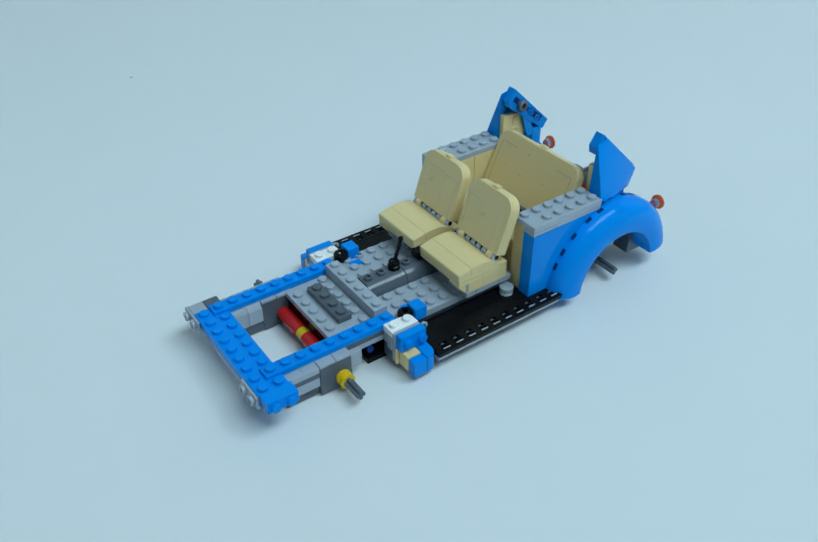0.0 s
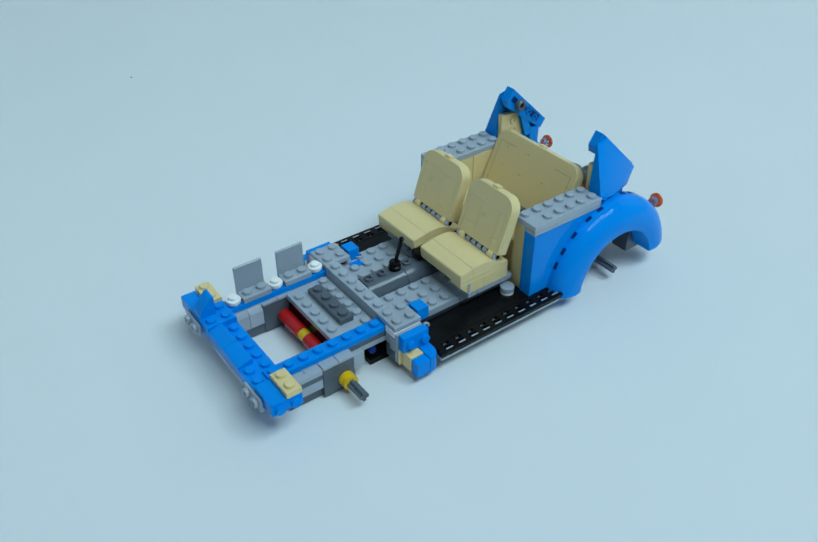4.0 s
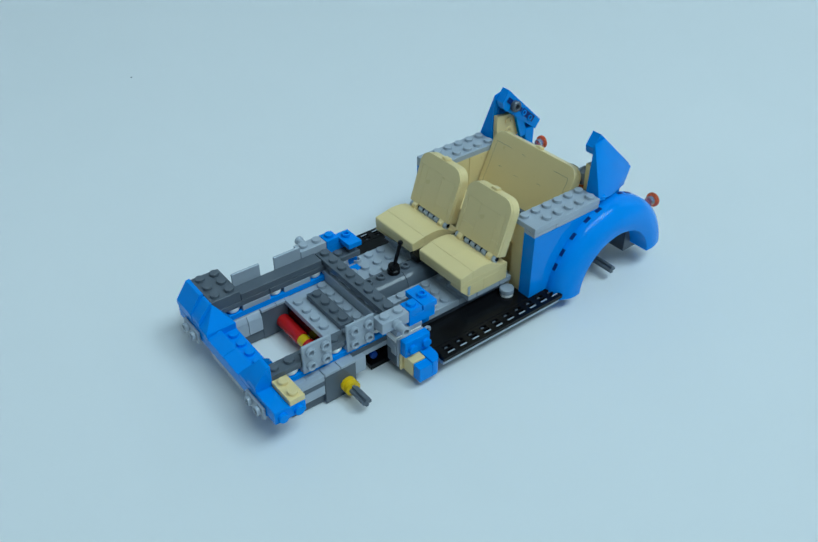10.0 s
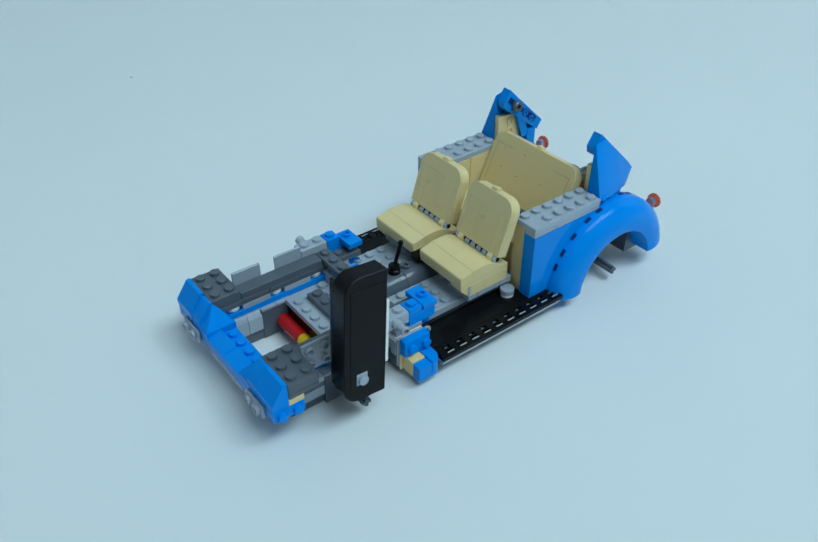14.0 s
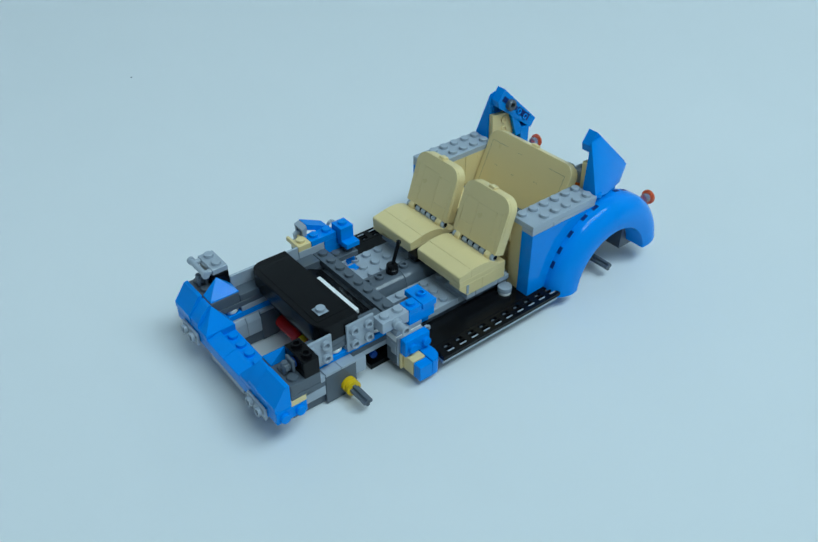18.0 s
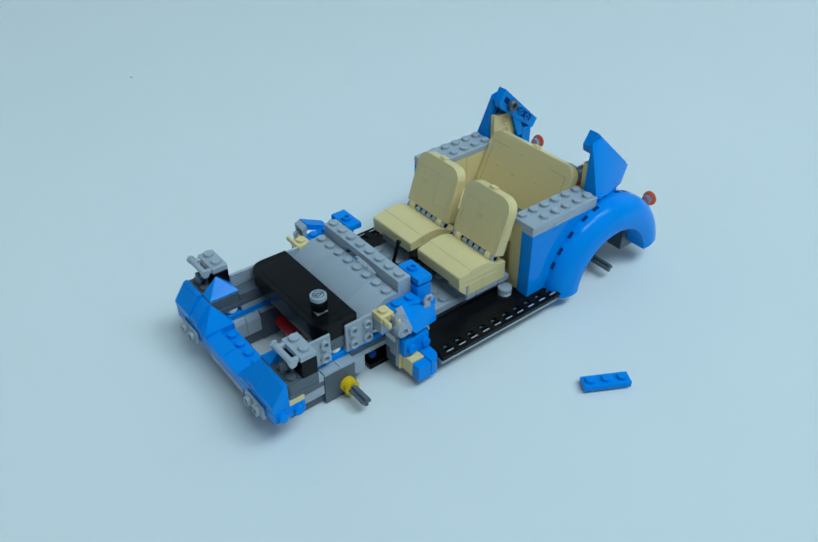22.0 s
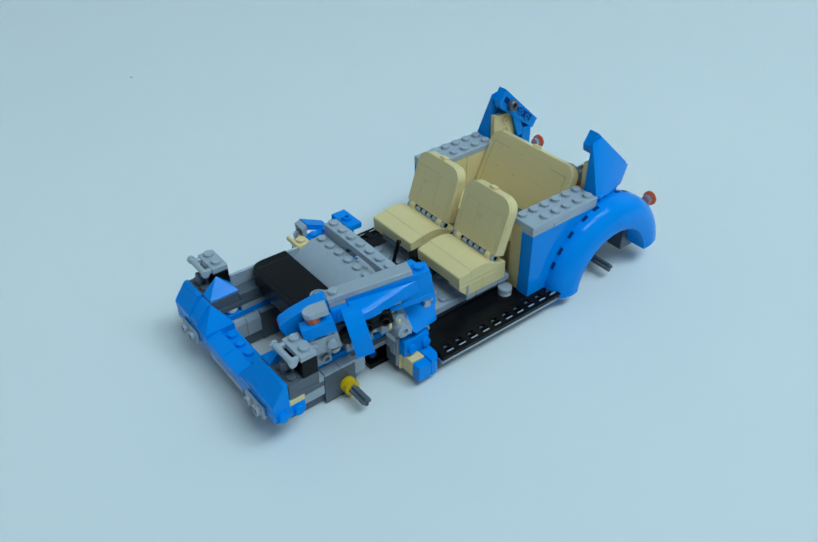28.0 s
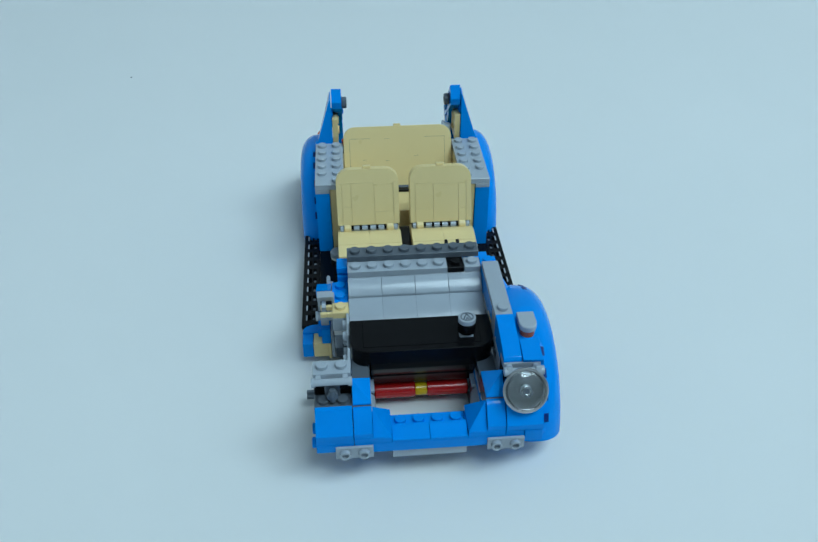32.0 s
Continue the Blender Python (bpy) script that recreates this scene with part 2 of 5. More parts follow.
def base_front():
    # bumper beam: two rows of studs, smooth end block with side studs
    brick(CAR, BLUE, 8.5, 10.5, -4, 5, 2.0, 2.66)
    brick(CAR, LGREY, 9.2, 10.4, -2, 2, 1.4, 1.98, studs=False, name="plate", label="light grey plate under the bumper")
    end_block(1, None)
    for s in (1, -1):
        bm = bmesh.new()
        y0, y1 = ys(s, 3, 5)
        box(bm, 10.5, 10.7, y0, y1, 1.85, 2.66)
        for y in (3.5, 4.5):
            stud(bm, 10.7, s * y, 2.27, "x", True)
        part("bracket", bm, LGREY, CAR, "light grey bracket with two hollow studs")
    brick(CAR, LGREY, 9.5, 10.5, -5, -4, 2.2, 2.6, studs=False, name="plate")
    brick(CAR, DGREY, 8.5, 9.5, -5, -4, 2.2, 2.6, studs=False, name="plate")
    for s in (1, -1):
        y0, y1 = ys(s, 3, 4)
        brick(CAR, BLUE, 0.5, 9.5, y0, y1, 2.46, 2.86, label="long blue plate of the side rail")
        brick(CAR, DGREY, 0.2, 4.6, y0, y1, 2.08, 2.45, studs=False, name="plate")
        brick(CAR, LGREY, 0.2, 4.2, y0, y1, 1.7, 2.07, studs=False, name="plate")
        brick(CAR, LGREY, 4.6, 8.5, y0, y1, 2.08, 2.45, studs=False, name="plate")
        # axle block with tiles on its ledge
        y0, y1 = ys(s, 2.8, 4.6)
        bm = bmesh.new()
        box(bm, 4.2, 6.4, y0, y1, 0.1, 2.25)
        lathe(bm, [(0.33, -0.02), (0.33, 0.02)], (5.0, s * 4.6, 0.95), "y", 16)
        part("axle_block", bm, DGREY, CAR, "dark grey block with an axle hole")
        for x0, x1 in ((4.2, 5.3), (5.3, 6.4)):
            brick(CAR, LGREY, x0, x1, *ys(s, 2.75, 4.65), 2.26, 2.45, studs=False)
        for x0, x1 in ((6.4, 7.4), (7.4, 8.45)):
            bm = bmesh.new()
            prism(bm, [(2.75, 0.95), (4.5, 0.95), (4.5, 2.0), (4.25, 2.03), (4.25, 2.4), (3.05, 2.4), (2.75, 2.0)], "x", x0 + 0.01, x1 - 0.01, 0.02)
            if s < 0:
                bmesh.ops.scale(bm, vec=(1, -1, 1), verts=bm.verts)
            part("slope", bm, LGREY, CAR)
        brick(CAR, LGREY, 6.42, 8.5, *ys(s, 4.26, 4.66), 2.05, 2.44, studs=False, name="plate")
        brick(CAR, DGREY, 6.42, 8.5, *ys(s, 4.51, 4.64), 1.68, 2.04, studs=False, name="plate")
        brick(CAR, LGREY, 6.42, 8.1, *ys(s, 4.51, 4.62), 0.96, 1.66, studs=False)
        brick(CAR, DGREY, 4.0, 8.6, *ys(s, 2.9, 4.3), 0.08, 0.94, studs=False, name="beam")
        brick(CAR, LGREY, 3.3, 4.15, *ys(s, 3.6, 4.35), 0.95, 2.06, studs=False, name="bracket")
        # axle with its yellow bush
        bm = bmesh.new()
        for a, b in ((0.3, 0.11), (0.11, 0.3)):
            y0, y1 = ys(s, 4.3, 6.7)
            box(bm, 4.9 - a, 4.9 + a, y0, y1, 0.95 - b, 0.95 + b, 0.03, 0.0)
        part("axle", bm, DGREY, CAR, "dark grey cross axle")
        bm = bmesh.new()
        lathe(bm, [(0.5, 0), (0.5, 0.2), (0.4, 0.24), (0.4, 0.36), (0.5, 0.4), (0.5, 0.62), (0.32, 0.64)], (4.9, s * 4.62, 0.95), "y" if s > 0 else "-y", 20)
        part("bush", bm, YELLOW, CAR, "yellow axle bush")
    # red sleeves and yellow centre on the axle
    for y0, y1, m, r in ((-2.75, -0.35, RED, 0.47), (0.35, 2.75, RED, 0.47), (-0.35, 0.35, YELLOW, 0.4)):
        bm = bmesh.new()
        lathe(bm, [(r - 0.06, y0), (r, y0 + 0.06), (r, y1 - 0.06), (r - 0.06, y1)], (5.0, 0, 0.95), "y", 20)
        bm.transform(Matrix.Translation((0, 0, 0.1)))
        part("sleeve", bm, m, CAR)
    # plates between the rails
    bm = bmesh.new()
    box(bm, 1.5, 4.65, -3, 3, 2.08, 2.48)
    for y in (-2, -1, 0, 1, 2):
        stud(bm, 4.12, y, 2.48)
    for y in (-2.5, -1.5, -0.5, 0.5, 1.5, 2.5):
        stud(bm, 2.0, y, 2.48)
    part("plate", bm, LGREY, CAR, "light grey plate between the rails")
    brick(CAR, BLACK, 4.2, 4.6, -2.7, 2.7, 1.2, 2.06, studs=False, name="plate")
    brick(CAR, DGREY, 2.5, 3.5, -2, 2, 2.49, 2.9, label="dark grey plate with four studs")
    brick(CAR, LGREY, 0.5, 1.5, -3, 3, 2.06, 3.26, label="light grey beam across the chassis")
    brick(CAR, BLACK, -8.6, 2.6, -3.8, 3.8, 0.0, 0.4, studs=False, name="underside", label="black underside of the chassis")
    brick(CAR, DGREY, -8.6, 0.3, -3.6, 3.6, 0.4, 1.9, studs=False, name="underside")


def end_block(s, t):
    bm = bmesh.new()
    y0, y1 = ys(s, 5 if s > 0 else 4, 6)
    box(bm, 8.5, 10.5, y0, y1, 2.15, 2.95 if s > 0 else 2.7)
    for x in (9, 10):
        stud(bm, x, s * 5.99, 2.5, "y" if s > 0 else "-y")
    if s < 0:
        for x in (9, 10):
            for y in (-4.5, -5.5):
                stud(bm, x, y, 2.7)
    part("brick", bm, BLUE, CAR, "blue brick with studs on its side", t)


def cowl(s):
    brick(CAR, LGREY, -0.45, 1.55, *ys(s, 4.02, 4.98), 1.75, 2.5, studs=False, name="brick")
    brick(CAR, DGREY, -0.4, 1.5, *ys(s, 4.0, 4.95), 0.6, 1.74, studs=False, name="brick")
    brick(CAR, WHITE, -0.45, 1.55, *ys(s, 4, 5), 2.51, 2.93, label="white plate with two studs")
    bm = bmesh.new()
    box(bm, -0.45, 1.55, *ys(s, 5.0, 5.2), 0.7, 2.9)
    box(bm, 1.35, 1.6, *ys(s, 4.5, 5.0), 1.5, 2.3, 0.03)
    part("bracket", bm, LGREY, CAR)
    bm = bmesh.new()
    box(bm, -0.45, 1.5, *ys(s, 5.21, 5.4), 0.6, 1.75)
    box(bm, 0.3, 1.3, *ys(s, 5.38, 6.33), 0.6, 1.72)
    part("brick", bm, TAN, CAR, "tan brick above the sill")
    bm = bmesh.new()
    box(bm, -0.5, 1.42, *ys(s, 5.21, 5.78), 1.76, 2.92)
    for x in (-0.15, 0.9):
        stud(bm, x, s * 5.77, 2.3, "y" if s > 0 else "-y")
    part("plate", bm, BLUE, CAR, "blue plate with two side studs")
    bm = bmesh.new()
    out = [(0.29, 5.41), (0.29, 7.0)] + [(0.05 - 0.55 * math.sin(radians(a)), 6.2 + 0.8 * math.cos(radians(a))) for a in range(0, 91, 15)] + [(-0.5, 5.41)]
    prism(bm, out, "z", 0.6, 1.75, 0.015)
    flip(bm, s)
    part("curved_brick", bm, BLUE, CAR, "blue brick with one rounded corner")
    bm = bmesh.new()
    box(bm, 0.29, 1.28, *ys(s, 6.34, 7.02), 0.6, 1.68, 0.03)
    part("tile", bm, BLUE, CAR)
    # clip ring, black joint and small blue block behind
    bm = bmesh.new()
    for k in range(6):
        a, b = radians(-60 + k * 42), radians(-18 + k * 42)
        rod(bm, (-0.6 + 0.26 * math.cos(a), s * 5.25, 2.6 + 0.26 * math.sin(a)), (-0.6 + 0.26 * math.cos(b), s * 5.25, 2.6 + 0.26 * math.sin(b)), 0.1, 8)
    part("clip", bm, LGREY, CAR)
    bm = bmesh.new()
    lathe(bm, [(0.45, 0), (0.5, 0.08), (0.5, 0.45), (0.4, 0.58), (0.2, 0.6), (0.2, 0.3)], (-0.25, s * 3.85, 2.5), "z", 16)
    part("joint", bm, BLACK, CAR, "black round joint")
    brick(CAR, BLUE, -1.52, -0.62, *ys(s, 3.45, 4.45), 2.4, 3.28, studs=False, name="brick")
    brick(CAR, BLUE, -1.35, -0.45, *ys(s, 2.62, 3.3), 2.3, 2.46, studs=False, name="plate")
    bm = bmesh.new()
    lathe(bm, [(0.24, 0), (0.24, 0.2)], (2.5, s * 3.85, 1.4), "y" if s > 0 else "-y", 14)
    part("pin", bm, DBLUE, CAR, "dark blue pin")


def floor_pan():
    for s in (1, -1):
        for x0, x1 in ((-4.4, 0.4), (-8.6, -4.4)):
            bm = bmesh.new()
            box(bm, x0, x1, *ys(s, 1.0, 4.0), 1.9, 2.42)
            if x1 > 0:
                for i in range(4):
                    for y in (1.4, 2.4, 3.4):
                        stud(bm, x1 - 0.9 - i, s * (y + 0.1), 2.42, "z", i == 1 and y > 2.5)
            else:
                for y in (1.5, 2.5, 3.5):
                    stud(bm, x1 - 0.5, s * y, 2.42)
            part("plate", bm, LGREY, CAR)
        # running board
        b = empty_part("running_board", "black running board with a slotted edge")
        bm = bmesh.new()
        box(bm, -10.8, -0.52, *ys(s, 3.9, 6.0), 1.3, 1.62)
        part("board", bm, BLACK, b)
        bm = bmesh.new()
        box(bm, -10.8, -0.52, *ys(s, 6.0, 7.1), 1.3, 1.39)
        for y0, y1, top in ((6.0, 6.22, 1.62), (6.42, 6.54, 1.62), (6.74, 7.1, 1.62)):
            box(bm, -10.8, -0.52, *ys(s, y0, y1), 1.38, top, 0.02, 0.0)
        for i in range(11):
            box(bm, max(-10.8, -11.08 + i), min(-0.52, -10.62 + i), *ys(s, 6.19, 6.77), 1.38, 1.612, 0.01, 0.0)
        part("grille", bm, BLACK, b)
        bm = bmesh.new()
        for i in range(10):
            lathe(bm, [(0.12, -0.02), (0.12, 0.07), (0.11, 0.08)], (-10.35 + i, s * 6.3, 1.43), "z", 10)
        part("slot_studs", bm, DGREY, b, "grey studs down in the slots")
        # light grey dashes paint the light caught along the black slots
        bm = bmesh.new()
        for i in range(10):
            box(bm, -10.6 + i, -10.08 + i, *ys(s, 6.75, 6.84), 1.6, 1.63, 0.004, 0)
        part("slot_edges", bm, LGREY, b)
        bm = bmesh.new()
        box(bm, -10.6, -0.52, *ys(s, 6.1, 7.04), 1.05, 1.29)
        part("strip", bm, LGREY, b)
        # round grey stud by the seat
        bm = bmesh.new()
        lathe(bm, [(0.44, 0), (0.46, 0.02), (0.46, 0.2)], (-7.85, s * 4.75, 1.62), "z", 20)
        part("disc", bm, WHITE, CAR)
        bm = bmesh.new()
        lathe(bm, [(0.44, 0), (0.49, 0.03), (0.49, 0.33), (0.46, 0.37)], (-7.85, s * 4.75, 1.82), "z", 20)
        part("disc", bm, LGREY, CAR)
    # transmission tunnel with hollow studs and the gear lever
    bm = bmesh.new()
    prof = [(-1, 1.95), (1, 1.95), (1, 2.6), (0.8, 3.05), (0.45, 3.28), (-0.45, 3.28), (-0.8, 3.05), (-1, 2.6)]
    prism(bm, prof, "x", -2.48, 0.45, 0.02)
    for x in (0.0, -1.0):
        stud(bm, x, 0, 3.28, "z", True)
    part("tunnel", bm, DGREY, CAR)
    bm = bmesh.new()
    prism(bm, prof, "x", -8.4, -2.5, 0.02)
    stud(bm, -3.0, 0, 3.28, "z", True)
    part("tunnel", bm, DGREY, CAR)
    lever = empty_part("gear_lever", "black gear lever with a round base")
    bm = bmesh.new()
    lathe(bm, [(0.4, 0), (0.43, 0.04), (0.43, 0.3), (0.38, 0.34), (0.38, 0.58), (0.34, 0.63), (0.16, 0.66)], (-2.05, 0, 3.28), "z", 16)
    part("base", bm, BLACK, lever)
    bm = bmesh.new()
    rod(bm, (-2.07, 0, 3.7), (-2.6, 0, 5.35), 0.125)
    lathe(bm, [(0.08, -0.16), (0.15, -0.1), (0.17, 0), (0.15, 0.1), (0.06, 0.16)], (-2.62, 0, 5.42), "z", 12)
    part("stick", bm, BLACK, lever)
    brick(CAR, BLACK, -8.0, -3.7, -0.42, 0.42, 3.5, 3.95, studs=False, name="plate", label="black plate between the front seats")


def empty_part(name, label):
    e = tagged(new(name), label)
    e.parent = CAR
    return e


# joints of the seat facings, by side: across from, to, up from, to
FACINGS = {
    1: ((-1.72, -0.5, 0.0, 0.95), (-1.72, -0.5, 0.95, 2.72), (-0.5, 1.2, 0.0, 2.65), (1.2, 1.72, 0.0, 0.9), (1.2, 1.72, 0.9, 2.65)),
    -1: ((-1.72, -1.1, 0.0, 1.3), (-1.72, -1.1, 1.3, 2.9), (-1.1, 0.43, 0.0, 2.9), (0.43, 1.72, 0.0, 0.9), (0.43, 1.72, 0.9, 2.77)),
}


def rounded_board(w, h, r):
    out = [(-w, 0), (w, 0)]
    for k in range(9):
        a = math.pi / 2 * k / 8
        out.append((w - r + r * math.cos(a), h - r + r * math.sin(a)))
    for k in range(9):
        a = math.pi / 2 + math.pi / 2 * k / 8
        out.append((-w + r + r * math.cos(a), h - r + r * math.sin(a)))
    return out


def seat(s):
    c = 2.46 * s
    y0, y1 = c - 2.1, c + 2.1
    st = empty_part("front_seat", "tan front seat with a hinged backrest")
    # plate under the cushion, in three lengths
    for x0, x1 in ((-5.4, -4.62), (-7.4, -5.4), (-8.4, -7.4)):
        bm = bmesh.new()
        box(bm, x0, x1, *ys(s, abs(c) + 0.1, abs(c) + 2.08), 2.43, 2.82)
        part("riser", bm, LGREY, st, "light grey riser under the cushion")
    bm = bmesh.new()
    box(bm, -7.8, -5.6, *ys(s, 0.55, 2.55), 2.43, 3.7)
    part("inner_riser", bm, DGREY, st)
    # outer side brick with an undercut front, low slab of the cushion
    for k, (x0, x1) in enumerate(((-5.9, -3.92), (-7.9, -5.9))):
        bm = bmesh.new()
        low = [(x0, 2.84), (-4.62, 2.84), (x1, 3.55), (x1, 3.72)] if k == 0 else [(x0, 2.84), (x1, 2.84), (x1, 3.72)]
        prism(bm, low + [(x0, 3.72)], "y", s * (abs(c) + 1.1), s * (abs(c) + 2.1), 0.015)
        part("side_brick", bm, TAN, st)
    bm = bmesh.new()
    box(bm, -7.9, -3.92, y0, y1, 3.73, 4.13, 0.02, 0.0)
    part("cushion_base", bm, TAN, st)
    bm = bmesh.new()
    prism(bm, [(-3.9, 4.145), (-3.9, 4.5), (-4.0, 4.55), (-4.9, 4.73), (-4.9, 4.145)], "y", y0, y1, 0.012)
    part("cushion_edge", bm, TAN, st)
    prof = [(-4.91, 4.15), (-4.91, 4.735), (-5.3, 4.79), (-5.7, 4.8), (-6.1, 4.77), (-6.5, 4.66), (-6.9, 4.45), (-7.2, 4.25), (-7.5, 4.15)]
    for a, b in ((y0, c - 0.004), (c + 0.004, y1)):
        bm = bmesh.new()
        prism(bm, prof, "y", a, b, 0.006)
        part("cushion_bow", bm, TAN, st)
    bm = bmesh.new()
    box(bm, -4.74, -4.5, *ys(s, abs(c) + 2.08, abs(c) + 2.16), 2.98, 3.68, 0.02)
    part("latch", bm, LGREY, st)
    # hinge: tan clips at both ends, grey knuckles on a dark bar between them
    hinge = tagged(new("hinge"), "grey hinge bar with tan clips")
    hinge.parent = st
    bm = bmesh.new()
    lathe(bm, [(0.15, y0 + 0.12), (0.15, y1 - 0.12)], (-7.08, 0, 4.62), "y", 14)
    part("bar", bm, BLACK, hinge)
    bm = bmesh.new()
    box(bm, -7.55, -7.2, c - 1.22, c + 1.22, 4.2, 4.95, 0.02, 0)
    part("backing", bm, LGREY, hinge)
    for n, k in enumerate((-0.84, -0.28, 0.28, 0.84)):
        bm = bmesh.new()
        lathe(bm, [(0.2, -0.2), (0.24, -0.17), (0.24, 0.17), (0.2, 0.2)], (-7.06, c + k, 4.58), "y", 14)
        box(bm, -7.3, -6.94, c + k - 0.18, c + k + 0.18, 4.54 if n % 2 else 4.28, 4.92 if n % 2 else 4.62, 0.04)
        part("knuckle", bm, LGREY, hinge)
        bm = bmesh.new()
        rod(bm, (-6.93, c + k - 0.1, 4.7 if n % 2 else 4.46), (-6.93, c + k + 0.1, 4.7 if n % 2 else 4.46), 0.06, 8)
        part("dimple", bm, DGREY, hinge)
    for k in (-1.44, 1.44):
        bm = bmesh.new()
        lathe(bm, [(0.27, -0.24), (0.33, -0.19), (0.33, 0.19), (0.27, 0.24)], (-7.02, c + k, 4.6), "y", 18)
        box(bm, -7.4, -6.9, c + k - 0.22, c + k + 0.22, 4.2, 4.98, 0.08)
        part("clip", bm, TAN, hinge)
        bm = bmesh.new()
        lathe(bm, [(0.2, -0.13), (0.26, -0.08), (0.26, 0.08), (0.2, 0.13)], (-7.02, c + k + math.copysign(0.38, k), 4.6), "y", 18)
        part("end_knuckle", bm, LGREY, hinge)
    # backrest: a board with rounded top corners, leaning back
    bm = bmesh.new()
    w, h, r = 2.1, 3.86, 0.9
    out = rounded_board(w, h, r)
    prism(bm, out, "x", -0.78, -0.16, 0.03)
    tilt = Matrix.Translation((-6.93, c, 4.87)) @ Matrix.Rotation(radians(-18), 4, "Y")
    bm.transform(tilt)
    part("backrest", bm, TAN, st)
    bm = bmesh.new()
    box(bm, -0.62, -0.12, -0.28, 0.28, h - 0.02, h + 0.17, 0.04)
    bm.transform(tilt)
    part("top_stud", bm, TAN, st)
    # front facing: separate tiles with fine joints
    low = h - r - 0.065
    cells = [(-w + 0.02, -1.725, 0.0, low), (1.725, w - 0.02, 0.0, low), *FACINGS[s]]
    for k, (a, b, v0, v1) in enumerate(cells):
        bm = bmesh.new()
        box(bm, -0.16, 0.004 * (k % 3), a, b, v0 + (0.004 if v0 else 0.02), v1 - 0.004, 0.01, 0.006)
        bm.transform(tilt)
        part("tile", bm, TAN, st)
    top = sorted({a for a, b, v0, v1 in FACINGS[s]} | {1.72})
    edge = [(1.725, low + 0.004), (w - 0.02, low + 0.004)] + [(p[0] * 0.99, p[1] - 0.02) for p in out[2:]] + [(-w + 0.02, low + 0.004), (-1.725, low + 0.004)]
    for a, b in zip(top, top[1:]):
        v = max(v1 for u0, u1, v0, v1 in FACINGS[s] if u0 <= a + 0.01 and u1 >= b - 0.01)
        edge += [(a, v + 0.005), (b, v + 0.005)]
    bm = bmesh.new()
    prism(bm, edge, "x", -0.16, -0.003, 0.0)
    bm.transform(tilt)
    part("tile", bm, TAN, st)


